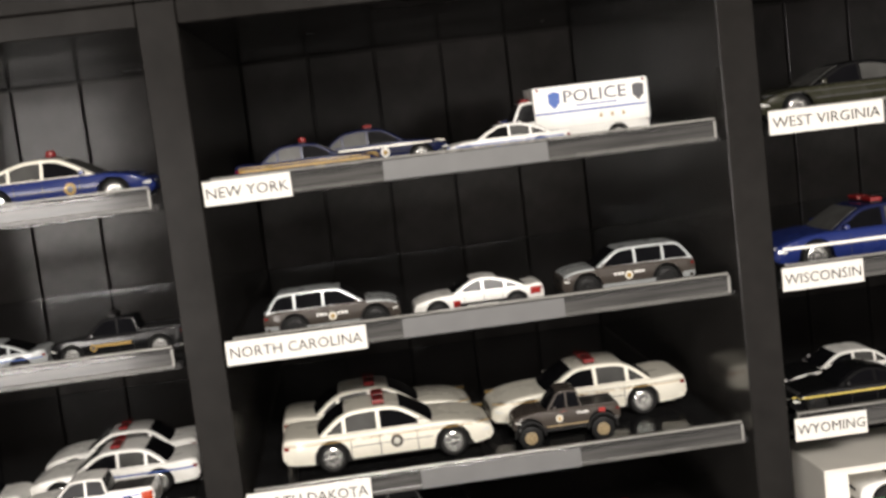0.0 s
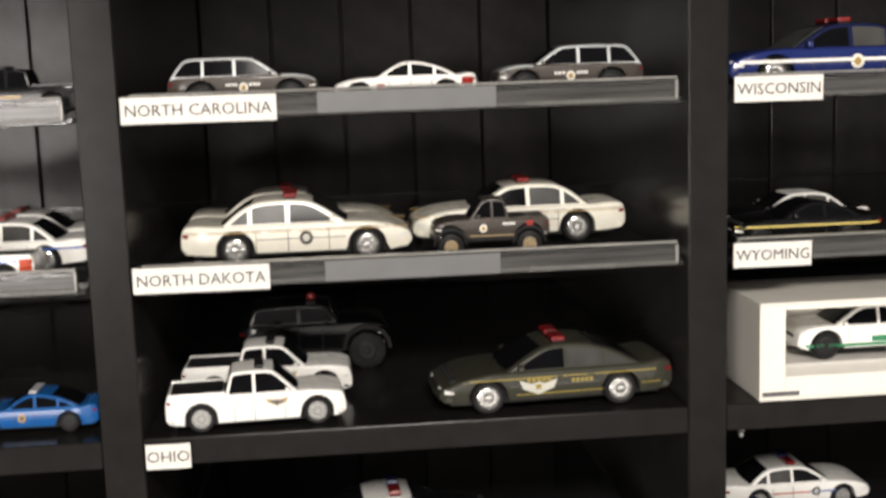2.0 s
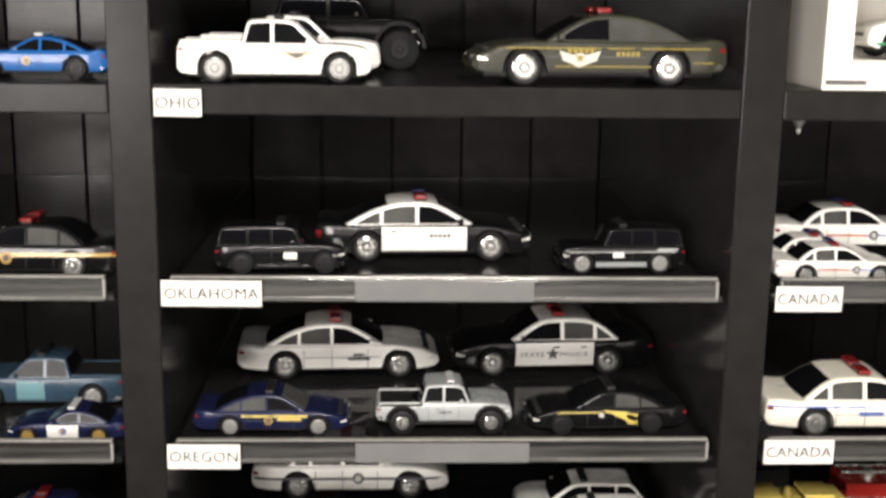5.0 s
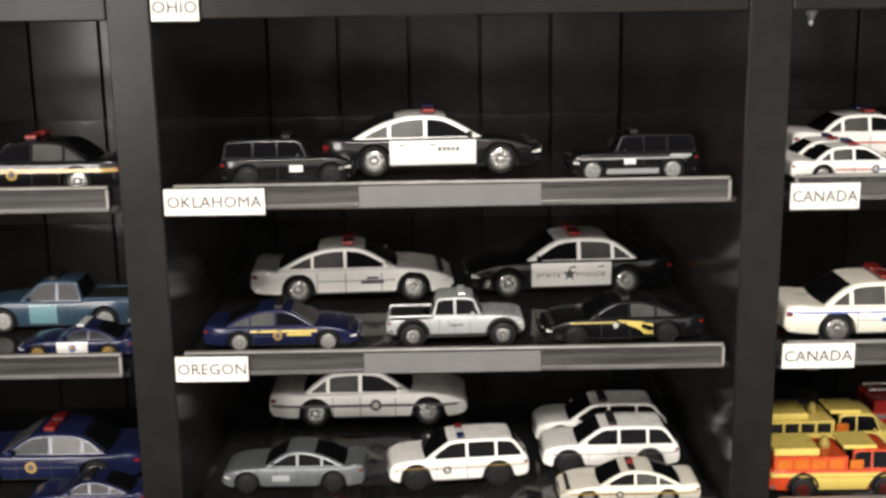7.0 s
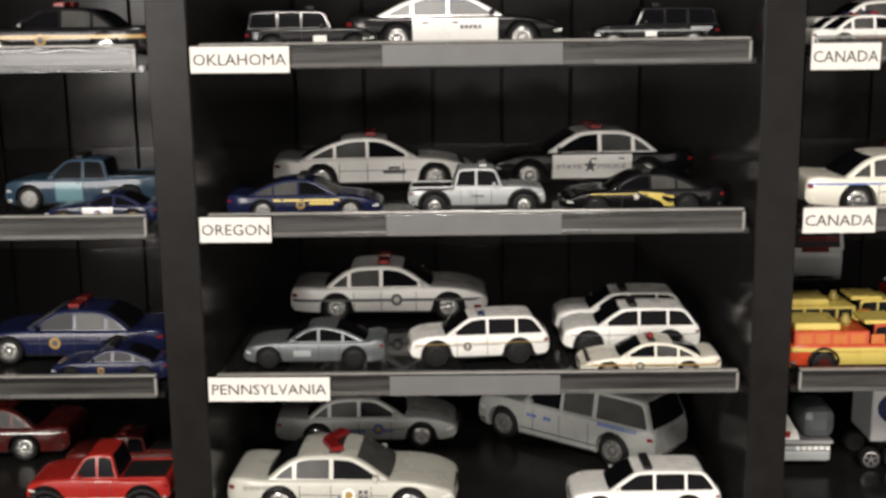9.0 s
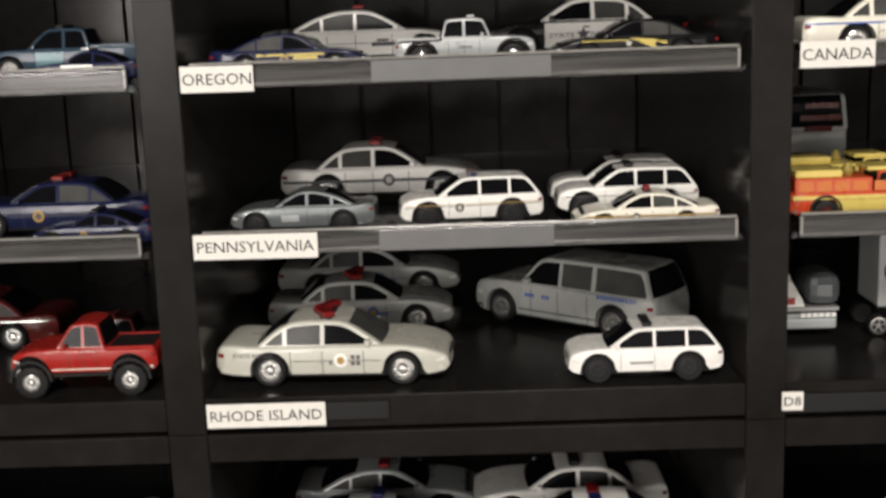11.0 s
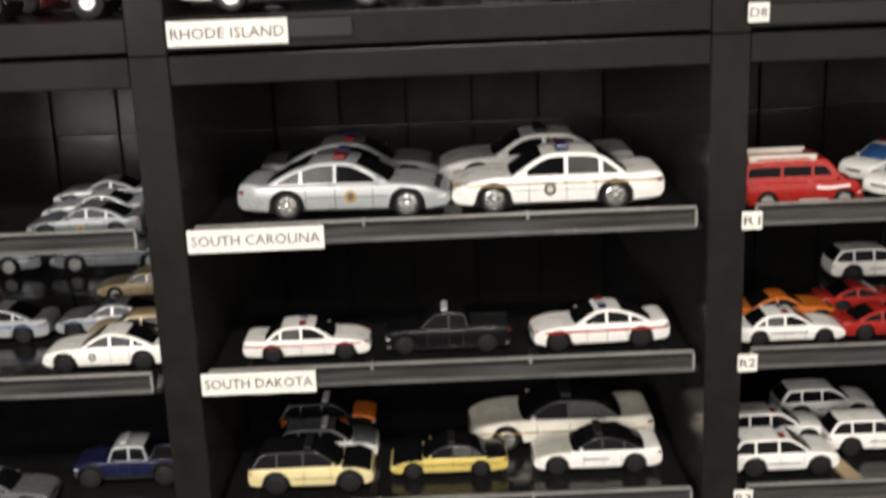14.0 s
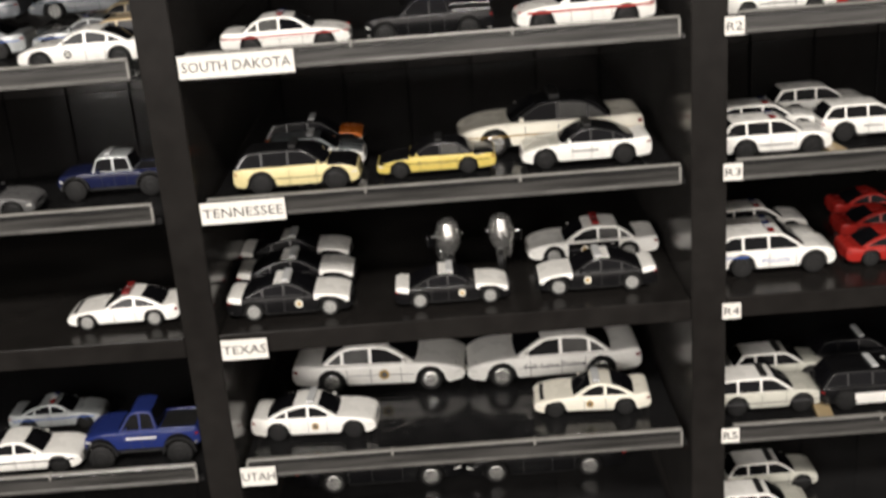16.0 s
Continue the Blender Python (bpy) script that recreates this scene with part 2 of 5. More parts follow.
# ---- clear trays with a raised front lip ----
def tray(z, bay, strip):
    x0 = BAYS[bay] + 0.005
    x1 = BAYS[bay] + PITCH - POST - 0.0055
    root = tagged(new("shelf_tray"), "glossy dark acrylic shelf tray with a raised clear front lip", "shelf", "acrylic shelf trays")
    root.location = (x0, 0, z)
    w = x1 - x0
    part("tray_floor", box(-0.003, w + 0.003, 0.003, DEPTH - 0.004, -0.0115, -0.0085), TRAY, root)
    part("front_lip", box(0, w, 0.0006, 0.0030, -0.0095, 0.0, 0.0004), LIP, root, "clear acrylic front lip")
    part("top_edge", box(0.0004, w - 0.0004, 0.0002, 0.0034, 0.0002, 0.0014, 0.0004), LIP_EDGE, root, "top edge with its highlight painted pale grey")
    # the groove is a dark strip set on the lip, not a recess
    part("groove_strip", box(0.0008, w - 0.0008, 0.0001, 0.0032, -0.0022, -0.0001, 0.0002), TRAY, root, "dark strip drawn as a groove under the top edge")
    part("bottom_edge", box(0.0004, w - 0.0004, -0.0001, 0.0028, -0.0106, -0.0083, 0.0004), LIP_FOOT, root)
    for a in (0.0, w - 0.0014):
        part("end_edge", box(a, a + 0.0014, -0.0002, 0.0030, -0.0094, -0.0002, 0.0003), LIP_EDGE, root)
    if strip:
        part("insert_strip", box(0.0875, 0.173, -0.0012, -0.0002, -0.0104, -0.0002, 0.0002), STRIP, root, "plain grey insert strip")
    else:
        for a in (0.0875, 0.173):
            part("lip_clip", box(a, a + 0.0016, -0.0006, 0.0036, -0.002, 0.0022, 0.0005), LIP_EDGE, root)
    return root


for key, z in TRAYS.items():
    for bay in (-1, 0, 1):
        tray(z, bay, bay == 0 and z > 1.0)


def card_label(text, x, z, w, h=0.0124, tilt=0.0, cap=0.0054):
    root = part("name_label", box(0, w, -0.0022, -0.0016, -h, 0), CARD)
    root.location, root.rotation_euler = (x, -0.0004, z), (0, radians(tilt), 0)
    tagged(root, "small white card shelf label reading %s" % text, "label", "shelf labels")
    tw = w * (0.94 if len(text) > 3 else 0.8)
    ink = part("lettering", writing(text, cap, INK, tw), INK, root)
    ink.location = ((w - tw) / 2, -0.0022, -h / 2 - cap / 2)
    return root


for text, z, w in (("NEW YORK", 1.643, 0.044), ("NORTH CAROLINA", 1.561, 0.072), ("NORTH DAKOTA", 1.4805, 0.0645), ("OHIO", 1.3935, 0.0215), ("OKLAHOMA", 1.304, 0.0470),
                   ("OREGON", 1.222, 0.0350), ("PENNSYLVANIA", 1.1405, 0.0610), ("RHODE ISLAND", 1.0535, 0.0600), ("SOUTH CAROLINA", 0.947, 0.0710),
                   ("SOUTH DAKOTA", 0.8675, 0.0615), ("TENNESSEE", 0.786, 0.0470), ("TEXAS", 0.703, 0.0265), ("UTAH", 0.619, 0.0210)):
    card_label(text, -0.069, z, w, tilt=random.uniform(-0.4, 0.4))
for text, z, w in (("WEST VIRGINIA", 1.644, 0.0620), ("WISCONSIN", 1.561, 0.0445), ("WYOMING", 1.479, 0.0400), ("CANADA", 1.302, 0.0325), ("CANADA", 1.2235, 0.0350)):
    card_label(text, 0.2243, z, w, tilt=random.uniform(-0.4, 0.4))
for text, z in (("D8", 1.0515), ("R1", 0.945), ("R2", 0.866), ("R3", 0.786), ("R4", 0.703), ("R5", 0.622)):
    card_label(text, 0.2195, z, 0.0105, 0.0096, cap=0.0045)
strip_ri = tagged(part("label_strip", box(-0.009, 0.023, -0.0018, -0.0004, 1.0435, 1.0525, 0.0002), TRIM), "dark empty plastic label strip on the shelf edge", "label strip")
strip_right = tagged(part("label_strip", box(0.2305, 0.36, -0.0018, -0.0004, 1.0405, 1.050, 0.0002), TRIM), "dark empty plastic label strip on the shelf edge", "label strip")


# ---- toy vehicles, built at full size and then scaled down ----
KINDS = dict(  # length, width, height, wheelbase, wheel radius, belt, hood nose, deck, windscreen foot, roof front, roof rear, rear window foot, window splits
    sedan=dict(L=5.10, W=1.95, H=1.425, wb=2.91, r=0.365, belt=0.90, cowl=0.93, nose=0.72, deck=0.94, xw=1.12, xfr=0.34, xrr=-0.92, xr=-1.66, split=(-0.20, -1.02)),
    caprice=dict(L=5.20, W=1.97, H=1.405, wb=2.94, r=0.365, belt=0.89, cowl=0.91, nose=0.66, deck=0.95, xw=1.16, xfr=0.30, xrr=-0.78, xr=-1.92, split=(-0.18, -1.02)),
    charger=dict(L=4.95, W=1.90, H=1.46, wb=3.0, r=0.385, belt=0.96, cowl=0.97, nose=0.78, deck=1.03, xw=0.98, xfr=0.20, xrr=-0.66, xr=-1.86, split=(-0.18, -1.02)),
    coupe=dict(L=4.6, W=1.9, H=1.32, wb=2.75, r=0.36, belt=0.86, cowl=0.88, nose=0.68, deck=0.92, xw=0.74, xfr=0.02, xrr=-0.70, xr=-1.68, split=(-0.52,)),
    suv=dict(L=4.95, W=2.0, H=1.75, wb=2.92, r=0.465, lift=0.09, belt=1.12, cowl=1.16, nose=1.00, deck=1.13, xw=1.24, xfr=0.36, xrr=-1.86, xr=-2.36, split=(-0.26, -1.30)),
    suburban=dict(L=5.30, W=2.0, H=1.79, wb=3.3, r=0.41, belt=1.10, cowl=1.13, nose=1.02, deck=1.10, xw=1.22, xfr=0.62, xrr=-2.28, xr=-2.54, split=(0.0, -0.98)),
    pickup=dict(L=5.75, W=2.05, H=1.88, wb=3.7, r=0.45, belt=1.16, cowl=1.17, nose=1.06, deck=1.22, xw=1.32, xfr=0.58, xrr=-0.72, xr=-0.95, split=(-0.06,), bed=True),
    jeep=dict(L=4.1, W=1.85, H=1.82, wb=2.7, r=0.50, belt=1.32, cowl=1.32, nose=1.24, deck=1.32, xw=0.66, xfr=0.40, xrr=-1.55, xr=-1.72, split=(-0.40,), lift=0.30),
    gladiator=dict(L=5.3, W=1.95, H=1.95, wb=3.45, r=0.48, belt=1.26, cowl=1.26, nose=1.16, deck=1.20, xw=0.98, xfr=0.70, xrr=-0.66, xr=-0.86, split=(-0.02,), bed=True, lift=0.26),
    monster=dict(L=4.6, W=1.95, H=2.3, wb=3.1, r=0.50, belt=1.55, cowl=1.55, nose=1.40, deck=1.50, xw=0.85, xfr=0.35, xrr=-0.45, xr=-0.65, split=(-0.02,), bed=True, lift=0.50),
    bronco=dict(L=4.5, W=1.90, H=1.64, wb=2.8, r=0.40, belt=1.04, cowl=1.04, nose=0.95, deck=1.04, xw=0.72, xfr=0.45, xrr=-1.98, xr=-2.12, split=(-0.30, -1.12)),
    van=dict(L=5.0, W=2.0, H=2.15, wb=3.2, r=0.40, belt=1.22, cowl=1.26, nose=0.95, deck=1.22, xw=1.75, xfr=0.95, xrr=-2.30, xr=-2.42, split=(0.35, -0.9)),
    engine=dict(L=6.0, W=2.2, H=2.1, wb=3.4, r=0.48, belt=1.30, cowl=1.30, nose=1.25, deck=1.30, xw=2.35, xfr=2.05, xrr=0.55, xr=0.45, split=(1.25,), lift=0.12),
)
LIV = {}


def livery(name, kind, label, body, roof=None, rim=CHROME, bar="", stripes=(), panels=(), badge=None, glass=None, words=(), group="", category="toy car", hood=None, trunk=None, text=None, badge_x=0.35, top=None, shapes=()):
    LIV[name] = dict(kind=kind, label=label, body=body, roof=roof or body, rim=rim, bar=bar, stripes=stripes, panels=panels, badge=badge, glass=glass or GLASS,
                     words=words, group=group, category=category, hood=hood, trunk=trunk, text=text, badge_x=badge_x, top=top, shapes=shapes)


def lofted(profile, half, slices, top, shrink=0.0, ends=0.0):
    """A closed side outline carried across the width; each slice (s, drop, squeeze) may lower the upper edge and pull in the ends."""
    bm = bmesh.new()
    rows = []
    zmax, zmin = max(z for _, z in profile), min(z for _, z in profile)
    for s, drop, squeeze in slices:
        row = []
        for x, z in profile:
            f = max(0.0, (z - top) / max(1e-6, zmax - top))
            hw = half * (1 - shrink * max(0.0, (z - zmin) / (zmax - zmin)))
            if ends:  # only the nose and the tail are drawn in, so that the arches stay over the wheels
                e0 = ends * 0.80
                x2 = x if abs(x) <= e0 else math.copysign(e0 + (abs(x) - e0) * (1 - (1 - squeeze) * 5.0), x)
            else:
                x2 = x * squeeze
            row.append(bm.verts.new((x2, s * hw, z - drop * f)))
        rows.append(row)
    n = len(profile)
    for p, q in zip(rows, rows[1:]):
        for k in range(n):
            bm.faces.new((p[k], p[(k + 1) % n], q[(k + 1) % n], q[k]))
    bm.faces.new(rows[0]), bm.faces.new(list(reversed(rows[-1])))
    return bm


def cut_corners(points, times):
    """Rounds a line by cutting its corners; the ends stay."""
    for _ in range(times):
        out = [points[0]]
        for (x0, z0), (x1, z1) in zip(points, points[1:]):
            out += [(x0 * 0.75 + x1 * 0.25, z0 * 0.75 + z1 * 0.25), (x0 * 0.25 + x1 * 0.75, z0 * 0.25 + z1 * 0.75)]
        points = out + [points[-1]]
    return points


def along(line, x):
    """The height of a line of (x, z) at x."""
    if x <= line[0][0]:
        return line[0][1]
    for (x0, z0), (x1, z1) in zip(line, line[1:]):
        if x <= x1:
            return z0 + (z1 - z0) * (x - x0) / max(1e-9, x1 - x0)
    return line[-1][1]


def ring_loft(stations):
    """Joins half sections (y, z), given from the hem to the crown at each x, into a closed shell."""
    bm = bmesh.new()
    rows = []
    for x, ring in stations:
        row = [bm.verts.new((x, -y, z)) for y, z in ring] + [bm.verts.new((x, y, z)) for y, z in reversed(ring)]
        rows.append(row)
    n = len(rows[0])
    for p, q in zip(rows, rows[1:]):
        for j in range(n):
            bm.faces.new((p[j], p[(j + 1) % n], q[(j + 1) % n], q[j]))
    bm.faces.new(rows[0]), bm.faces.new(list(reversed(rows[-1])))
    return bm


def shell_patch(point, nu, nv, out, back, bm=None):
    """A closed thin plate over a curved surface; point(p, q, offset) gives its place."""
    bm = bm or bmesh.new()
    outer, inner = [[[bm.verts.new(point(i / nu, j / nv, off)) for j in range(nv + 1)] for i in range(nu + 1)] for off in (out, back)]
    for i in range(nu):
        for j in range(nv):
            bm.faces.new((outer[i][j], outer[i + 1][j], outer[i + 1][j + 1], outer[i][j + 1]))
            bm.faces.new((inner[i][j], inner[i][j + 1], inner[i + 1][j + 1], inner[i + 1][j]))
    rim = [(i, 0) for i in range(nu)] + [(nu, j) for j in range(nv)] + [(i, nv) for i in range(nu, 0, -1)] + [(0, j) for j in range(nv, 0, -1)]
    for (i, j), (m, n) in zip(rim, rim[1:] + rim[:1]):
        bm.faces.new((outer[i][j], inner[i][j], inner[m][n], outer[m][n]))
    return bm


SMALL_GLASS = ("charger", "coupe", "suv", "engine", "boxtruck", "monster", "jeep", "bronco", "gladiator", "pickup")
WHEELS = {}
BOWED = [(-1, 0, 1), (-0.8, 0, 1), (-0.4, 0, 1), (0, 0, 1), (0.4, 0, 1), (0.8, 0, 1), (1, 0, 1)]


def bowed(bm, x, half_w, sag):
    """Bends a straight bumper backwards towards its ends and moves it to x."""
    for v in bm.verts:
        v.co.x += x - math.copysign(sag, x) * (abs(v.co.y) / half_w) ** 2
    return bm



def wheel_meshes(r, rim, big):
    key = (round(r, 3), rim.name)
    if key not in WHEELS:
        w = 0.21 if not big else 0.36
        ri = r * (0.67 if not big else 0.54)
        tyre = lathe([(ri, -w / 2 + 0.01), (r - 0.05, -w / 2), (r - 0.012, -w / 2 + 0.03), (r, -w / 2 + 0.06), (r, w / 2 - 0.06), (r - 0.012, w / 2 - 0.03), (r - 0.05, w / 2), (ri, w / 2 - 0.01)], 24)
        if big:
            for vert in tyre.verts:
                n = round(math.atan2(vert.co.z, vert.co.x) / (2 * math.pi) * 24)
                if n % 2 and math.hypot(vert.co.x, vert.co.z) > r - 0.02:
                    vert.co.x, vert.co.z = vert.co.x * 1.06, vert.co.z * 1.06
        # a dished rim with spokes standing on its face, which looks towards -y
        disc = lathe([(ri, w / 2 - 0.03), (ri, -w / 2 - 0.004), (ri * 0.91, -w / 2 - 0.012), (ri * 0.86, -w / 2 + 0.012), (ri * 0.62, -w / 2 + 0.004), (ri * 0.36, -w / 2 + 0.016), (ri * 0.30, -w / 2 - 0.008), (ri * 0.10, -w / 2 - 0.018)], 24)
        for k in range(8):
            a = 2 * math.pi * k / 8
            spoke = box(-ri * 0.07, ri * 0.07, -w / 2 - 0.008, -w / 2 + 0.014, ri * 0.34, ri * 0.86, 0.005)
            spoke.transform(Matrix.Rotation(a, 4, "Y"))
            me = bpy.data.meshes.new("spoke")
            spoke.to_mesh(me)
            disc.from_mesh(me)
            bpy.data.meshes.remove(me)
        WHEELS[key] = mesh_of("wheel", tyre, RUBBER, True), mesh_of("rim", disc, rim, True, 30)
    return WHEELS[key]


def both_sides(name, points, side, mat, root, label="", out=0.008):
    """The same plate on the near and the far flank, following its curve."""
    xs, zs = [p[0] for p in points], [p[1] for p in points]
    square = len(points) == 4 and len({round(x, 5) for x in xs}) == 2 and len({round(z, 5) for z in zs}) == 2
    for sgn in (-1, 1):
        if square:
            x0, x1, z0, z1 = min(xs), max(xs), min(zs), max(zs)
            bm = shell_patch(lambda p, q, off: (x0 + (x1 - x0) * p, sgn * (side(x0 + (x1 - x0) * p, z0 + (z1 - z0) * q) + off), z0 + (z1 - z0) * q),
                             max(1, int((x1 - x0) / 0.16)), max(1, int((z1 - z0) / 0.07)), out, -0.012)
        else:
            bm = slab(points, side, 0.012, out)
            if sgn < 0:
                for v in bm.verts:
                    v.co.y = -v.co.y
        part(name, bm, mat, root, label)


def build_vehicle(name):
    v = LIV[name]
    k = KINDS[v["kind"]]
    L, W, H, wb, r = k["L"], k["W"], k["H"], k["wb"], k["r"]
    lift, belt = k.get("lift", 0.0), k["belt"]
    root = tagged(new("toy_" + ("truck" if k.get("bed") or v["kind"] == "engine" else "van" if v["kind"] == "van" else "suv" if v["kind"] in ("suv", "suburban") else "car")), v["label"], v["category"], v["group"])
    xf, xb = wb / 2 + 0.09, -wb / 2 + 0.09
    sill, bump = 0.24 + lift, 0.30 + lift
    ra, half = r * 1.19, L / 2
    big = r > 0.475
    # the body: cross-sections along the length, with arches cut from below and rounded ends
    mid = (k["xw"] + half) / 2
    crown = [(-half - 0.001, k["deck"] - 0.26), (-half + 0.02, k["deck"] - 0.12), (-half + 0.07, k["deck"] - 0.03)]
    if k.get("bed"):
        crown += [(-half + 0.12, k["deck"]), (k["xr"] - 0.06, k["deck"]), (k["xr"] - 0.02, belt)]
    else:
        crown += [(-half + 0.24, k["deck"]), ((-half + k["xr"]) / 2, k["deck"] + 0.005), (k["xr"], belt)]
    crown += [(k["xw"], k["cowl"]), (k["xw"] + (half - k["xw"]) * 0.35, k["cowl"] * 0.72 + k["nose"] * 0.28 + 0.035), (mid + 0.2, k["cowl"] * 0.4 + k["nose"] * 0.6 + 0.04),
              (half - 0.22, k["nose"] + 0.02), (half - 0.07, k["nose"] - 0.05), (half - 0.01, (bump + k["nose"]) / 2 + 0.06), (half + 0.001, (bump + k["nose"]) / 2 - 0.02)]
    crown = cut_corners(crown, 2)
    wz, zm, shoulder = max(r, sill + 0.02), sill + 0.55 * (belt - sill), 0.085

    def crown_z(x):
        return along(crown, x)

    def hem_z(x):
        z = along([(-half, bump + 0.13), (-half + 0.10, bump), (xb - ra, sill + 0.02), (xf + ra, sill), (half - 0.10, bump), (half, bump + 0.11)], x)
        for c in (xf, xb):
            if abs(x - c) < ra:
                z = max(z, wz + math.sqrt(ra * ra - (x - c) ** 2))
        return min(z, crown_z(x) - 0.11)

    def plan_w(x):
        e = max(0.0, (abs(x) / half - 0.70) / 0.30)
        return W / 2 * (1 - 0.16 * e ** 2.6)

    def bulge(z):
        return 1 - 0.035 * max(0.0, (z - zm) / (belt - zm)) ** 1.6 - 0.045 * min(1.0, max(0.0, (zm - z) / (zm - sill))) ** 1.5

    def side_y(x, z):
        zs = crown_z(x) - shoulder
        if z <= zs:
            return plan_w(x) * bulge(z)
        lift_a = math.asin(min(1.0, (z - zs) / (shoulder * 0.85)))
        return plan_w(x) * bulge(zs) - shoulder * 1.3 * (1 - math.cos(lift_a))

    def half_ring(x):
        lo, hi = hem_z(x), crown_z(x)
        zs = max(lo + 0.02, hi - shoulder)
        ys = plan_w(x) * bulge(zs)
        ring = [(plan_w(x) * bulge(lo + (zs - lo) * f), lo + (zs - lo) * f) for f in (0, 0.06, 0.25, 0.45, 0.62, 0.78, 0.92, 1)]
        ring += [(ys - shoulder * 1.3 * (1 - math.cos(q)), zs + shoulder * 0.85 * math.sin(q)) for q in (0.4, 0.8, 1.2, 1.5)]
        return ring + [(ys * 0.62, hi - 0.006), (ys * 0.3, hi - 0.001)]

    xs = sorted({round(x, 3) for x in [-half + L * n / 34 for n in range(35)] + [x for x, _ in crown] + [c + ra * math.cos(math.pi * n / 12) for c in (xf, xb) for n in range(13)] + [-half + 0.03, half - 0.03] if -half <= x <= half})
    body = part("body", ring_loft([(x, half_ring(x)) for x in xs]), v["body"], root, "", True)
    part("chassis", box(-half + 0.25, half - 0.25, -W / 2 + 0.26, W / 2 - 0.26, 0.17 + lift * 0.9, min(belt, 0.75 + lift), 0.02), UNDER, root, "matt black underside")
    if big:
        for x in (xf, xb):
            part("axle", lathe([(0.07, -W / 2 + 0.1), (0.07, W / 2 - 0.1)], 10, at=(x, 0, r)), UNDER, root)
    # greenhouse
    zb = belt - 0.05
    hw, shrink = W / 2 * 0.905, 0.17 if v["kind"] not in ("van", "engine", "jeep", "gladiator") else 0.08
    cab = cut_corners([(k["xr"] - 0.03, zb), (k["xr"] + (k["xrr"] - k["xr"]) * 0.55, belt + (H - belt) * 0.62), (k["xrr"] - 0.04, H - 0.05), (k["xrr"] + 0.18, H - 0.008), ((k["xrr"] + k["xfr"]) / 2, H + 0.008),
                       (k["xfr"] - 0.20, H - 0.008), (k["xfr"] + 0.02, H - 0.06), (k["xfr"] + (k["xw"] - k["xfr"]) * 0.5, belt + (H - belt) * 0.47), (k["xw"] + 0.03, zb)], 2)
    x_mid, x_span = (cab[0][0] + cab[-1][0]) / 2, (cab[-1][0] - cab[0][0]) / 2

    def flank(x, z):
        return hw * (1 - shrink * (z - zb) / (H - zb))

    def bow(x, y):
        g = (x - x_mid) / x_span
        return 0.09 * g ** 3 * (1 - (y / hw) ** 2)

    def cab_ring(x):
        hi = along(cab, x)
        rr = min(0.075, (hi - zb) * 0.5)
        y0 = flank(x, hi - rr)
        ring = [(flank(x, zb + (hi - rr - zb) * f), zb + (hi - rr - zb) * f) for f in (0, 0.5, 1)]
        ring += [(y0 - rr * 1.35 * (1 - math.cos(q)), hi - rr + rr * 0.88 * math.sin(q)) for q in (0.4, 0.8, 1.2, 1.5)]
        return ring + [(y0 * 0.6, hi - 0.004), (y0 * 0.3, hi - 0.001)]

    xs = sorted({round(x, 3) for x in [x for x, _ in cab] + [cab[0][0] + 2 * x_span * n / 16 for n in range(17)]})
    shell = ring_loft([(x, cab_ring(x)) for x in xs])
    for vert in shell.verts:
        vert.co.x += bow(vert.co.x, vert.co.y)
    part("roof", shell, v["roof"], root, "", True)

    van = v["kind"] == "van"
    z0, gap = belt + (0.22 if van else 0.02), 0.30 if van else 0.095
    upper = [(x, along(cab, x) - gap * min(4.0, math.hypot(1, (along(cab, x + 0.02) - along(cab, x - 0.02)) / 0.04)) ** 0.8) for x in [cab[0][0] + 2 * x_span * n / 120 for n in range(121)]]
    cuts = [9.0] + list(k["split"]) + [-9.0]
    for n, (a, b) in enumerate(zip(cuts, cuts[1:])):
        top_line = [(x, z) for x, z in upper if b + 0.035 <= x <= a - 0.035 and z > z0 + 0.012]
        if len(top_line) < 4:
            continue
        pts = [(top_line[0][0], z0)] + top_line[:-1:3] + [top_line[-1], (top_line[-1][0], z0)]
        # open front windows become dark panes; reflecting see-through rear glass gets a paler colour
        pane = GLASS if van or n == 0 or v["kind"] in SMALL_GLASS else CLEARGLASS
        both_sides("side_window", pts, flank, pane, root, out=0.006)
    for nm, sg in (("windscreen", 1), ("rear_window", -1)):
        face = [(z, x) for x, z in (cab[len(cab) // 2:][::-1] if sg > 0 else cab[:len(cab) // 2])]
        z1 = H - 0.07

        def glazing(p, q, off):
            z = belt + 0.015 + (z1 - belt - 0.015) * p
            x = along(face, z)
            y = (q * 2 - 1) * flank(x, z) * (0.87 if z < H - 0.2 else 0.85)
            return x + bow(x, y) + sg * off * 0.8, y, z + off * 0.6

        part(nm, shell_patch(glazing, 7, 8, 0.014, -0.03), v["glass"] if nm == "windscreen" else GLASS, root, "", True)
    # running gear
    tyre, rim = wheel_meshes(r, v["rim"], big)
    tw = 0.36 if big else 0.21
    for x in (xf, xb):
        for sgn in (-1, 1):
            w = new("wheel", tyre)
            w.parent = root
            w.matrix_basis = pose(x, sgn * (W / 2 - tw / 2 + (0.10 if big else -0.015)), r, 0, 0, 0 if sgn < 0 else 180)
            h = new("rim", rim)
            h.parent = w
            tagged(h, "bright chrome rim" if v["rim"] == CHROME else "dull metal rim" if v["rim"] == STEEL else "plain black rim")
    # lamps, bumpers, grille, mirrors, door gaps
    zl = (k["nose"] + bump) / 2 + 0.06
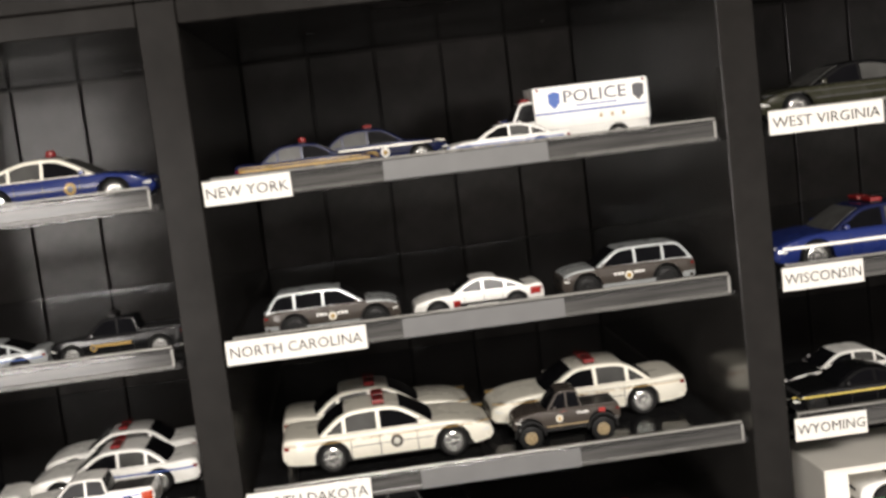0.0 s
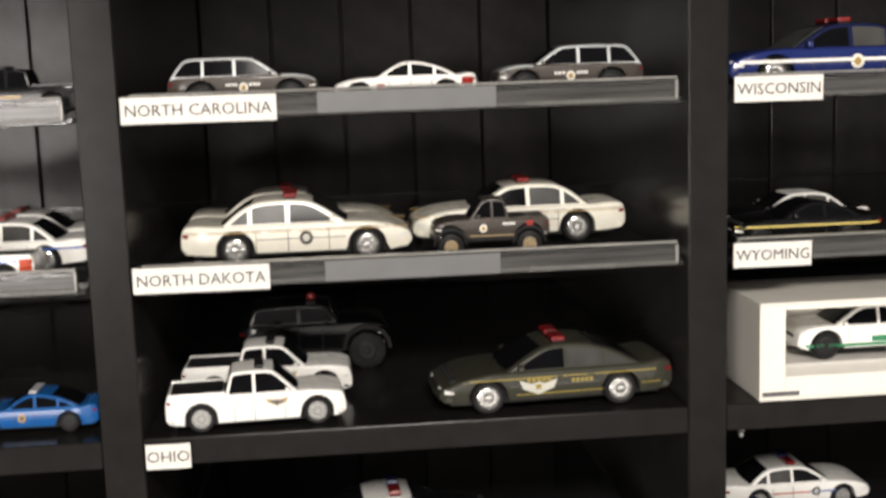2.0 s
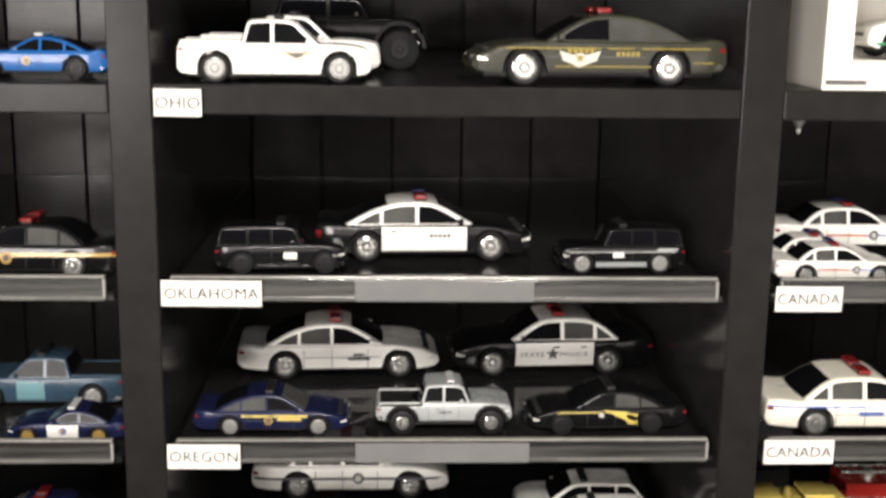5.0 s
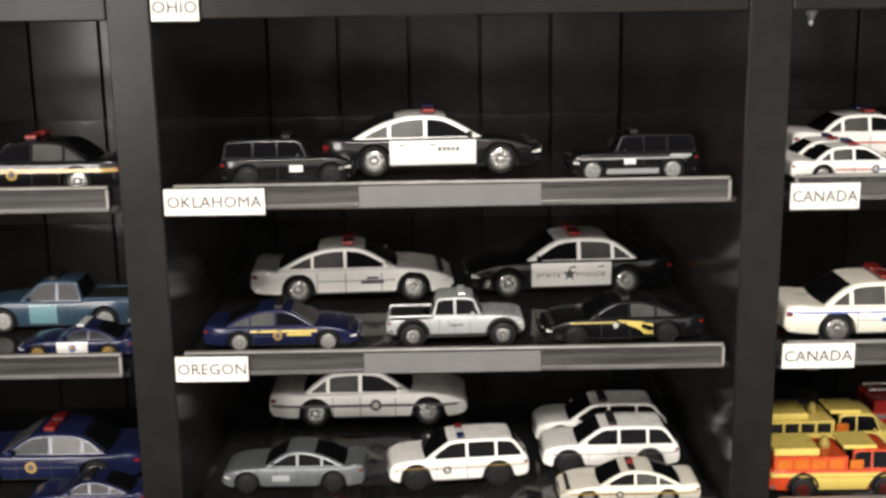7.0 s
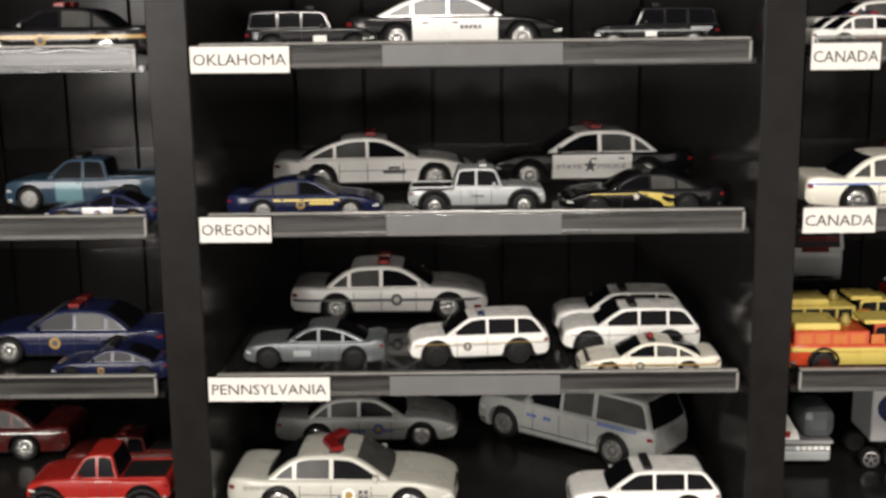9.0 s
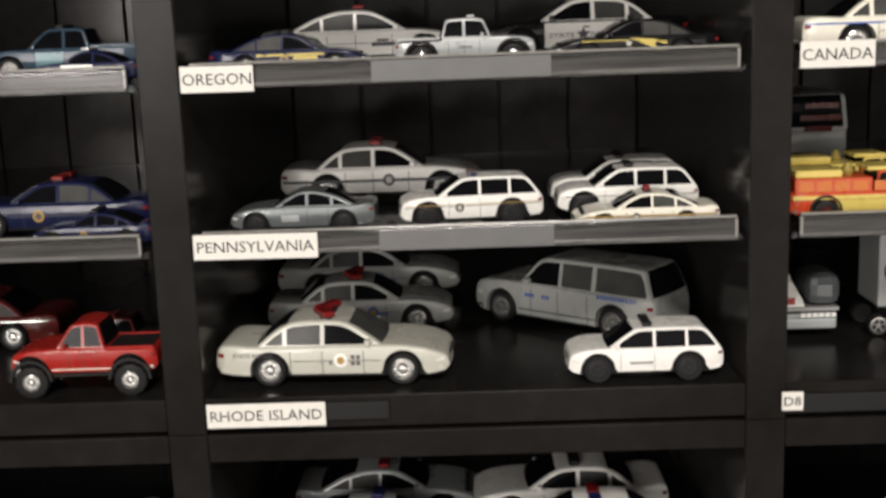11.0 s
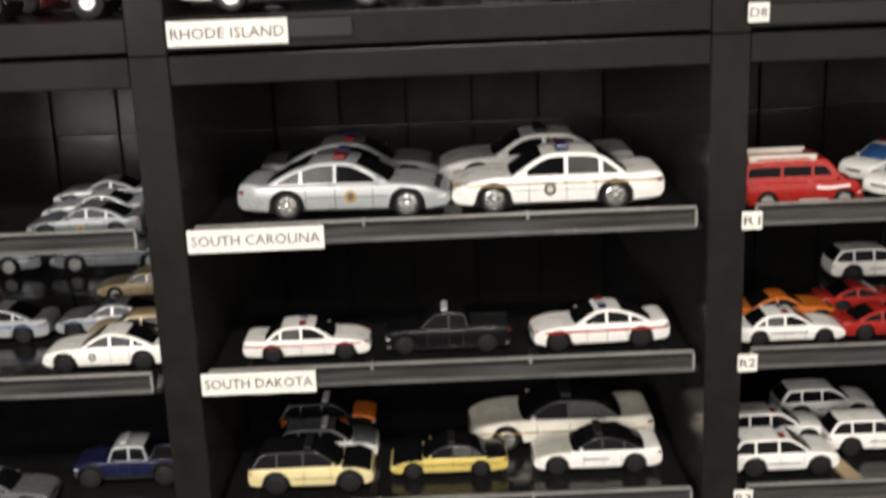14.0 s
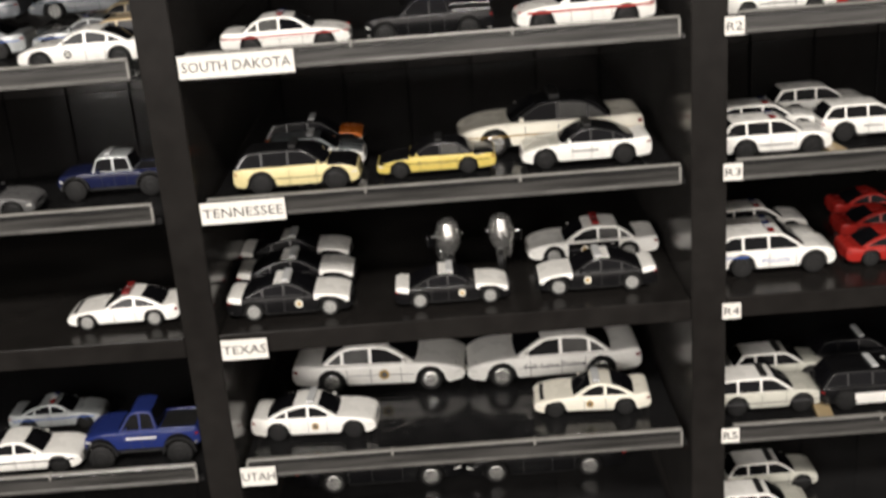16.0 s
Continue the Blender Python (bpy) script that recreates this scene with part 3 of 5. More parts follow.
    for sgn in (-1, 1):
        lamp_y = lambda x, z: side_y(x, z) * sgn
        part("headlight", shell_patch(lambda p, q, off: (half - 0.30 + 0.20 * p, lamp_y(half - 0.30 + 0.20 * p, zl) + sgn * off, zl - 0.055 + (0.03 + 0.06 * p) * q + 0.02), 4, 2, 0.010, -0.05), HEAD, root, "clear headlight")
        part("front_lamp", bowed(box(half - 0.16, half + 0.002, sgn * W * 0.315 - 0.15, sgn * W * 0.315 + 0.15, zl - 0.04, zl + 0.045, 0.02), 1e-9, W / 2, 0.09), HEAD, root, "clear headlight")
        zt = k["deck"] - 0.24
        part("taillight", shell_patch(lambda p, q, off: (-half + 0.04 + 0.13 * p, lamp_y(-half + 0.04 + 0.13 * p, zt) + sgn * off, zt - 0.03 + 0.085 * q), 4, 2, 0.010, -0.05), RED, root, "red tail light")
        part("rear_lamp", bowed(box(-half - 0.006, -half + 0.16, sgn * W * 0.315 - 0.15, sgn * W * 0.315 + 0.15, zt - 0.05, zt + 0.06, 0.02), -1e-9, W / 2, 0.09), RED, root, "red tail light")
        part("mirror", box(k["xw"] - 0.38, k["xw"] - 0.26, sgn * (W / 2 - 0.01) - 0.09, sgn * (W / 2 - 0.01) + 0.09, belt + 0.02, belt + 0.14, 0.02), v["body"], root)
    part("grille", box(half - 0.10, half + 0.006, -W * 0.21, W * 0.21, zl - 0.07, zl + 0.03, 0.015), TRIM, root, "dark grille")
    bmat = CHROME if v["kind"] in ("pickup", "suburban", "jeep", "monster", "engine", "gladiator") else TRIM if v["kind"] in ("bronco", "van", "boxtruck") else v["body"]
    part("front_bumper", bowed(lofted([(-0.16, bump + 0.02), (-0.16, bump + 0.13), (0.0, bump + 0.13), (0.035, bump + 0.08), (0.02, bump + 0.02)], W * 0.46, BOWED, 9), half, W * 0.46, 0.14), bmat, root)
    part("rear_bumper", bowed(lofted([(0.16, bump + 0.04), (0.16, bump + 0.15), (0.0, bump + 0.15), (-0.035, bump + 0.10), (-0.02, bump + 0.04)], W * 0.46, BOWED, 9), -half, W * 0.46, 0.14), bmat, root)
    top_side = belt - 0.11
    for x in (k["xw"] - 0.42, k["split"][0], k["split"][1] + 0.12 if len(k["split"]) > 1 else k["xr"] + 0.25):
        both_sides("door_gap", [(x - 0.008, sill + 0.05), (x + 0.008, sill + 0.05), (x + 0.008, top_side), (x - 0.008, top_side)], side_y, SEAM, root, out=0.003)
    for x in (k["split"][0] + 0.16, (k["split"][1] + 0.30) if len(k["split"]) > 1 else k["split"][0] - 0.2):
        both_sides("door_handle", [(x - 0.07, top_side - 0.05), (x + 0.07, top_side - 0.05), (x + 0.07, top_side - 0.02), (x - 0.07, top_side - 0.02)], side_y, v["body"], root, out=0.02)
    both_sides("rocker", [(xb + ra + 0.03, sill - 0.004), (xf - ra - 0.03, sill - 0.004), (xf - ra - 0.03, sill + 0.045), (xb + ra + 0.03, sill + 0.045)], side_y, TRIM, root, out=0.004)
    if v["kind"] in ("sedan", "caprice") and v["body"] != BLACK:
        both_sides("side_moulding", [(xb + ra + 0.04, 0.575), (xf - ra - 0.04, 0.575), (xf - ra - 0.04, 0.592), (xb + ra + 0.04, 0.592)], side_y, DECALGREY, root, out=0.006)
    for x0, x1, a, b, mat in v["panels"]:
        both_sides("painted_panel", [(x0, a), (x1, a), (x1, b), (x0, b)], side_y, mat, root, out=0.005)
    for x0, x1, z, h, mat in v["stripes"]:
        pts = [(x0, z), (x1, z), (x1, z + h), (x0, z + h)]
        both_sides("stripe", pts, side_y, mat, root, "painted stripe", out=0.007)
    if v["badge"]:
        bx, bz, br = v["badge_x"], (sill + belt) / 2 + 0.02, 0.15
        pts = [(bx + br * math.cos(2 * math.pi * j / 14), bz + br * 1.05 * math.sin(2 * math.pi * j / 14)) for j in range(14)]
        both_sides("badge", pts, side_y, v["badge"], root, "small printed door badge", out=0.010)
        pts = [(bx + br * 0.55 * math.cos(2 * math.pi * j / 10), bz + br * 0.6 * math.sin(2 * math.pi * j / 10)) for j in range(10)]
        both_sides("badge_centre", pts, side_y, GREYWHITE if v["badge"] in (BROWN, DECALGREY) else GOLD if v["badge"] != GOLD else DECALGREY, root, out=0.013)
    for x0, x1, z, mat in v["words"]:
        n = max(2, int((x1 - x0) / 0.10))
        step = (x1 - x0) / n
        for j in range(n):
            both_sides("print_mark", [(x0 + j * step, z), (x0 + (j + 0.72) * step, z), (x0 + (j + 0.72) * step, z + 0.085), (x0 + j * step, z + 0.085)], side_y, mat, root, out=0.009)
    for outline, mat in v["shapes"]:
        both_sides("emblem", outline, side_y, mat, root, "printed door emblem", out=0.011)
    if v["text"]:
        s, xa, za, hgt, wid, mat = v["text"]
        for sgn in (-1, 1):
            ob = part("lettering", writing(s, hgt, mat, wid, 0.006), mat, root)
            ob.matrix_basis = pose(xa - wid / 2, -W / 2 - 0.006, za) if sgn < 0 else pose(xa + wid / 2, W / 2 + 0.006, za, 0, 0, 180)
    def lid(name, x0, x1, low, label):
        """A painted panel that follows the top of the body, low points of the section left out."""
        def skin(p, q, off):
            x = x0 + (x1 - x0) * p
            ring = half_ring(x)[low:]
            ring = ring + [(0.0, crown_z(x))] + [(-y, z) for y, z in reversed(ring)]
            y, z = ring[round(q * (len(ring) - 1))]
            return x, y * (1 + off), z + off
        part(name, shell_patch(skin, 12, 2 * (14 - low), 0.009, -0.02), v["hood"] if name == "bonnet" else v["trunk"], root, label, True)

    low_edge = 5 if v["body"] == BLACK else 7
    if v["hood"]:
        lid("bonnet", k["xw"] + 0.02, half - 0.10, low_edge, "painted bonnet")
    if v["top"]:
        part("roof_panel", box(k["xrr"] + 0.10, k["xfr"] - 0.12, -W * 0.34, W * 0.34, H - 0.03, H + 0.010, 0.01), v["top"], root, "white painted roof top")
    if v["trunk"]:
        lid("boot_lid", -half + 0.06, k["xr"] + 0.02, low_edge, "painted boot lid")
    if k.get("bed"):
        part("bed_liner", box(-half + 0.16, k["xr"] - 0.10, -W / 2 + 0.24, W / 2 - 0.24, k["deck"] - 0.02, k["deck"] + 0.012, 0.01), TRIM, root, "dark load bed")
        for sgn in (-1, 1):
            part("bed_rail", box(-half + 0.10, k["xr"] - 0.04, sgn * (W / 2 - 0.17) - 0.05, sgn * (W / 2 - 0.17) + 0.05, k["deck"] - 0.06, k["deck"] + 0.045, 0.02), v["body"], root)
    if big:
        for sgn in (-1, 1):
            part("side_step", box(-wb / 2 + ra, wb / 2 - ra, sgn * (W / 2 + 0.03) - 0.06, sgn * (W / 2 + 0.03) + 0.06, sill - 0.06, sill, 0.015), TRIM, root)
            for x in (xf, xb):
                both = lofted([(x + (ra + d) * math.cos(math.pi * j / 8), r + 0.05 + (ra + d) * math.sin(math.pi * j / 8)) for d, js in ((0.0, range(9)), (0.09, range(8, -1, -1))) for j in js], 0.10, [(-1, 0, 1), (1, 0, 1)], 9)
                for vert in both.verts:
                    vert.co.y += sgn * (W / 2)
                part("wheel_arch", both, TRIM, root)
    bar, xm = v["bar"], (k["xfr"] + k["xrr"]) / 2 + (0.15 if v["kind"] in ("sedan", "caprice", "charger", "coupe") else (k["xfr"] - k["xrr"]) / 2 - 0.45)
    if bar:
        lamp = part("light_bar", box(xm - 0.13, xm + 0.13, -0.60, 0.60, H - 0.01, H + 0.03, 0.01), TRIM, root, "roof light bar")
        if bar == "red":
            part("lens", box(xm - 0.15, xm + 0.15, -0.62, -0.08, H + 0.03, H + 0.13, 0.03), RED, lamp, "red plastic lens")
            part("lens", box(xm - 0.15, xm + 0.15, 0.08, 0.62, H + 0.03, H + 0.13, 0.03), RED, lamp, "red plastic lens")
            part("siren", box(xm - 0.10, xm + 0.10, -0.08, 0.08, H + 0.03, H + 0.12, 0.02), CHROME, lamp)
        elif bar == "redblue":
            part("lens", box(xm - 0.15, xm + 0.15, -0.62, -0.05, H + 0.03, H + 0.13, 0.03), RED, lamp, "red plastic lens")
            part("lens", box(xm - 0.15, xm + 0.15, 0.05, 0.62, H + 0.03, H + 0.16, 0.03), BLUE, lamp, "blue plastic lens")
        elif bar == "vee":
            for sgn in (-1, 1):
                bm = box(-0.14, 0.14, -0.33, 0.33, H + 0.03, H + 0.15, 0.03)
                bm.transform(Matrix.Translation((xm - 0.08, sgn * 0.30, 0)) @ Matrix.Rotation(sgn * -0.5, 4, "Z"))
                part("lens", bm, RED, lamp, "red plastic lens")
        elif bar == "dark":
            part("lens", box(xm - 0.15, xm + 0.15, -0.62, 0.62, H + 0.03, H + 0.12, 0.03), TRIM, lamp, "smoked plastic lens")
        elif bar == "clear":
            for a, b, mm in ((-0.62, -0.22, RED), (-0.2, 0.2, CLEAR), (0.22, 0.62, BLUE)):
                part("lens", box(xm - 0.13, xm + 0.13, a, b, H + 0.03, H + 0.10, 0.02), mm, lamp)
        elif bar == "white":
            part("lens", box(xm - 0.15, xm + 0.15, -0.62, 0.62, H + 0.03, H + 0.11, 0.03), CLEAR, lamp, "clear plastic lens")
        elif bar == "dome":
            part("lens", lathe([(0.13, H + 0.03), (0.14, H + 0.08), (0.12, H + 0.17), (0.06, H + 0.21), (0.01, H + 0.215)], 14, at=(xm, 0, 0), axis="Z"), RED, lamp, "red dome lens", True)
    return root


BUILT = {}


def place(name, shelf, x, y, turn, scale):
    z = SURFACE[shelf] + 0.0002
    turn += random.uniform(-0.7, 0.7)
    if name not in BUILT:
        root = BUILT[name] = BUILDERS.get(name, lambda: build_vehicle(name))()
        root.scale = (1 / scale,) * 3
        root.location, root.rotation_euler = (x, y, z), (0, 0, radians(turn))
    else:
        root = copy_thing(BUILT[name], pose(x, y, z, 0, 0, turn))
        root.scale = (1 / scale,) * 3
    return root


BUILDERS = {}


def wings(cx, cz, s):
    """A spread-wing emblem."""
    right = [(0.15, 0.04), (0.44, 0.13), (0.36, -0.07), (0.13, -0.16)]
    return [(cx + s * x, cz + s * z) for x, z in [(0, 0.08)] + right + [(0, -0.22)] + [(-x, z) for x, z in reversed(right)]]


def star(cx, cz, radius):
    return [(cx + (radius if j % 2 == 0 else radius * 0.42) * math.sin(math.pi * j / 5), cz + (radius if j % 2 == 0 else radius * 0.42) * math.cos(math.pi * j / 5)) for j in range(10)]


SWEEP = [(0.25, 0.84), (-0.5, 0.79), (-0.92, 0.70), (-0.92, 0.36), (-0.62, 0.36), (-0.5, 0.52), (0.1, 0.77)]
livery("nypd", "caprice", "small white police sedan with a blue side stripe", WHITE, bar="clear", rim=STEEL, stripes=((-2.3, 2.3, 0.70, 0.05, DECALBLUE),), words=((-0.5, 0.5, 0.5, DECALBLUE),))
livery("ny_gold", "sedan", "dark blue state police sedan with gold side stripes", NAVY, bar="dome", rim=STEEL, stripes=((-2.4, 2.4, 0.66, 0.09, GOLD), (-2.4, 2.4, 0.80, 0.03, GOLD)), badge=GOLD, glass=CLEARGLASS)
livery("ny_navy", "sedan", "navy state police sedan with a pale side line and red beacon", NAVY, bar="red", rim=CHROME, stripes=((-2.4, 2.4, 0.76, 0.05, CREAM),), badge=WHITE)
livery("nc_suv", "suv", "silver and dark brown patrol utility vehicle", BROWN, roof=SILVER, rim=DARKRIM, panels=((-1.0, 1.0, 0.28, 0.52, SILVER), (-2.45, -1.95, 0.40, 0.62, SILVER)), words=((-0.55, -0.15, 0.80, WHITE), (0.20, 0.60, 0.80, WHITE)), badge=CREAM, badge_x=0.02, hood=SILVER, group="grey patrol utility vehicles")
livery("nc_charger", "charger", "white patrol sedan with black and red sides", WHITE, rim=DARKRIM, panels=((-1.1, 0.95, 0.30, 0.60, BLACK), (-2.35, -1.95, 0.62, 0.88, REDP), (0.72, 0.98, 0.32, 0.72, REDP)), words=((-0.7, 0.5, 0.42, WHITE),))
livery("nd_sedan", "sedan", "cream highway patrol sedan with gold side line and red roof lamps", CREAM, bar="red", stripes=((-2.5, 2.5, 0.74, 0.02, GOLD), (-2.5, 2.5, 0.79, 0.012, DECALGREY)), badge=BROWN, glass=GLASS, group="white patrol sedans", badge_x=0.2)
livery("nd_jeep", "monster", "dark raised off-road police pickup with knobbly tyres", BROWN, rim=TAN, bar="", words=((-0.9, -0.4, 1.28, WHITE),), badge=CREAM, stripes=((-0.9, 0.9, 0.84, 0.05, TAN),), panels=((0.05, 0.25, 1.44, 1.52, REDP), (-1.62, -1.35, 1.22, 1.40, REDP)), category="toy truck")
livery("oh_pickup", "pickup", "white four-door patrol pickup with a winged door emblem", WHITE, rim=STEEL, bar="dark", shapes=((wings(0.66, 0.90, 0.85), TAN), (wings(0.66, 0.87, 0.5), DECALGREY)), group="white patrol pickups")
livery("oh_jeep", "jeep", "black off-road vehicle with bright chrome fittings and red lamp", BLACK, rim=DARKRIM, bar="dome")
livery("oh_caprice", "caprice", "dark olive grey highway patrol sedan with yellow lines and red lamps", MOSS, bar="red", stripes=((-2.2, 2.1, 0.735, 0.028, OLDGOLD), (-1.0, 0.95, 0.38, 0.026, OLDGOLD), (-2.3, -1.85, 0.46, 0.026, OLDGOLD)), shapes=((wings(0.46, 0.58, 0.95), GREYWHITE), (star(0.46, 0.56, 0.11), OLDGOLD)), words=((0.18, 0.74, 0.655, OLDGOLD), (-0.75, -0.25, 0.60, OLDGOLD)))
livery("ok_jeep", "bronco", "black off-road utility vehicle with a small white door mark", BLACK, rim=DARKRIM, bar="dark", panels=((0.1, 0.55, 0.55, 0.78, WHITE), (1.75, 1.95, 0.6, 0.7, CHROME)))
livery("ok_bw", "caprice", "black and white police sedan with white doors and roof", BLACK, roof=WHITE, bar="redblue", panels=((-1.02, 0.98, 0.28, 0.845, WHITE),), words=((0.1, 0.62, 0.60, DECALGREY),), badge=None)
livery("ok_bronco", "bronco", "black utility vehicle with silver lower sides and black roof", BLACK, rim=STEEL, panels=((-0.82, 1.0, 0.28, 0.46, SILVER), (0.0, 0.40, 0.62, 0.80, WHITE), (-1.95, -1.2, 0.86, 0.94, SILVER), (-1.85, 1.95, 0.80, 0.84, SILVER)), bar="dark")
livery("or_silver", "caprice", "white state police sedan with grey boot and red roof lamps", WHITE, trunk=SILVER, bar="red", panels=((0.22, 0.80, 0.50, 0.60, DECALGREY), (0.36, 0.66, 0.615, 0.68, DECALGREY)))
livery("or_bw", "sedan", "black and white state police sedan with star on the door", BLACK, roof=WHITE, bar="red", panels=((-0.98, 0.98, 0.28, 0.86, WHITE),), shapes=((star(0.05, 0.58, 0.18), DECALGREY),), text=("STATE      POLICE", 0.02, 0.52, 0.10, 1.7, DECALGREY))
livery("or_navy", "caprice", "navy trooper sedan with a sweeping yellow side stripe", NAVY, bar="dark", rim=STEEL, stripes=((-1.0, 1.2, 0.70, 0.07, YELLOW), (0.2, 1.0, 0.58, 0.10, YELLOW)), glass=CLEARGLASS, badge=GOLD, badge_x=-0.1)
livery("or_gladiator", "gladiator", "silver off-road police pickup with black load bed", SILVER, trunk=BLACK, rim=CHROME, bar="white", words=((-0.2, 0.3, 0.85, DECALGREY),))
livery("or_black", "caprice", "black trooper sedan with a sweeping yellow side stripe", BLACK, bar="dark", rim=DARKRIM, stripes=((0.3, 1.75, 0.76, 0.035, YELLOW),), shapes=((SWEEP, YELLOW), (star(0.28, 0.68, 0.13), GREYWHITE)))
livery("pa_sedan", "sedan", "white state police sedan with dark grey stripe and round badge", WHITE, bar="red", stripes=((-2.5, 2.5, 0.55, 0.07, DECALGREY),), badge=DECALGREY, badge_x=0.2)
livery("pa_grey", "charger", "plain gunmetal grey unmarked sedan", MIDGREY, rim=DARKRIM, panels=((0.1, 0.7, 0.45, 0.68, SILVER),))
livery("pa_suv", "suv", "white patrol utility vehicle with a thin gold side line", WHITE, rim=DARKRIM, bar="clear", stripes=((-2.45, 2.3, 0.84, 0.025, GOLD), (-2.45, 2.3, 0.78, 0.025, BROWN)), badge=BROWN, badge_x=0.45)
livery("pa_tahoe", "suv", "plain white patrol utility vehicle with roof lamps", WHITE, rim=DARKRIM, bar="dark", stripes=((-2.45, 2.2, 0.80, 0.03, DECALGREY),), group="white utility vehicles parked in a row")
livery("pa_small", "caprice", "small white patrol sedan with gold side line and red beacon", CREAM, rim=STEEL, bar="dome", stripes=((-2.5, 2.5, 0.60, 0.06, GOLD),), badge=BROWN, badge_x=0.4)
livery("ri_sedan", "sedan", "pale grey state police sedan with red vee-shaped roof lamps", GREYWHITE, bar="vee", badge=WHITE, badge_x=0.2, words=((-0.05, 0.03, 0.5, DECALGREY), (0.42, 0.66, 0.62, DECALGREY), (0.42, 0.66, 0.48, DECALGREY)), text=("STATE POLICE", -1.72, 0.68, 0.09, 0.85, DECALGREY), glass=CLEARGLASS)
livery("ri_sedan2", "sedan", "pale grey state police sedan parked behind others", STONEGREY, bar="vee", badge=DECALBLUE, words=((-0.6, 0.0, 0.5, DECALBLUE), (0.5, 0.8, 0.5, DECALBLUE)), group="pale grey patrol sedans")
livery("ri_suburban", "suburban", "large pale grey state police estate wagon turned at an angle", STONEGREY, glass=CLEARGLASS, bar="", words=((0.7, 1.0, 0.78, DECALBLUE), (0.25, 0.5, 0.78, DECALBLUE), (-2.2, -1.1, 0.98, DECALBLUE)), stripes=((-1.1, 1.2, 0.42, 0.03, TRIM),))
livery("ri_suv", "suv", "white patrol utility vehicle with black wheels", WHITE, rim=DARKRIM, bar="dark", words=((-0.2, 0.55, 0.62, DECALGREY),))
livery("sc_silver", "caprice", "silver grey highway patrol sedan with red and blue roof lamps", SILVER, bar="redblue", badge=GOLD, badge_x=0.2, group="silver patrol sedans")
livery("sc_white", "sedan", "white sheriff sedan with gold side line and dark door badge", WHITE, bar="redblue", stripes=((-2.5, 2.5, 0.70, 0.03, GOLD), (-2.5, 2.5, 0.75, 0.02, BROWN)), badge=BROWN, badge_x=0.2)
livery("sc_plain", "sedan", "white city police sedan with dark door lettering", WHITE, bar="dark", text=("CHARLESTON", 0.1, 0.62, 0.09, 1.2, DECALGREY), words=((-0.3, 0.5, 0.48, DECALGREY),))
livery("sd_sedan", "sedan", "small white highway patrol sedan with a red side line", WHITE, rim=DARKRIM, bar="clear", stripes=((-2.5, 2.5, 0.68, 0.06, REDP),))
livery("sd_truck", "pickup", "black off-road pickup with a clear roof lamp", BLACK, rim=DARKRIM, bar="white")
livery("sd_charger", "charger", "white highway patrol sedan with a red side stripe", WHITE, rim=DARKRIM, bar="clear", stripes=((-2.4, 2.4, 0.70, 0.08, REDP),))
livery("tn_suv", "suv", "black and pale yellow state trooper utility vehicle", PALEYELLOW, roof=BLACK, hood=BLACK, rim=DARKRIM, bar="dark", stripes=((-1.0, 1.0, 0.66, 0.03, OLIVE),))
livery("tn_yellow", "sedan", "black and yellow state trooper sedan", YELLOW, roof=BLACK, rim=DARKRIM, bar="dark", hood=BLACK, trunk=BLACK, stripes=((-2.3, 2.3, 0.62, 0.03, OLIVE),))
livery("tn_white", "charger", "white police sedan with black roof", WHITE, roof=BLACK, rim=DARKRIM, bar="dark", words=((-0.4, 0.6, 0.6, DECALGREY),), hood=GREYWHITE)
livery("tn_cream", "sedan", "cream and black state trooper sedan leaning on another", CREAM, roof=BLACK, bar="dark", stripes=((-2.3, 2.3, 0.55, 0.03, GOLD),))
livery("tn_grey", "suv", "grey and white small utility vehicle", WHITE, roof=MIDGREY, rim=DARKRIM, bar="white", hood=MIDGREY)
livery("tn_orange", "suv", "copper orange and black small utility vehicle", BLACK, roof=BLACK, rim=DARKRIM, bar="white", panels=((-2.3, -1.95, 0.5, 1.0, ORANGE), (-1.0, 1.0, 0.5, 1.0, ORANGE)), hood=ORANGE)
livery("tx_bw", "charger", "black and white state trooper sedan with white bonnet and roof", BLACK, roof=BLACK, top=WHITE, rim=STEEL, bar="white", hood=WHITE, trunk=WHITE, badge=CREAM, badge_x=0.4, group="black and white trooper sedans")
livery("tx_bw2", "sedan", "white and black state trooper sedan with red roof lamps", WHITE, roof=WHITE, rim=STEEL, bar="red", panels=((-0.98, 0.98, 0.28, 0.84, BLACK),), badge=CREAM)
livery("ut_sedan", "sedan", "white highway patrol sedan with a gold beehive door badge", WHITE, bar="dark", badge=GOLD, badge_x=0.2)
livery("ut_text", "sedan", "white city police sedan with lettering on its doors", WHITE, text=("Salt Lake Police", 0.0, 0.55, 0.15, 1.8, DECALGREY))
livery("ut_small", "charger", "small white highway patrol sedan with gold door badge", WHITE, rim=DARKRIM, bar="white", badge=GOLD, badge_x=0.1)
livery("ut_small2", "coupe", "small white highway patrol coupe with clear roof lamps", CREAM, rim=DARKRIM, bar="white", badge=GOLD, badge_x=0.1)
livery("low_black", "sedan", "black police sedan with bright chrome wheels", BLACK, bar="", group="black sedans on a low shelf")
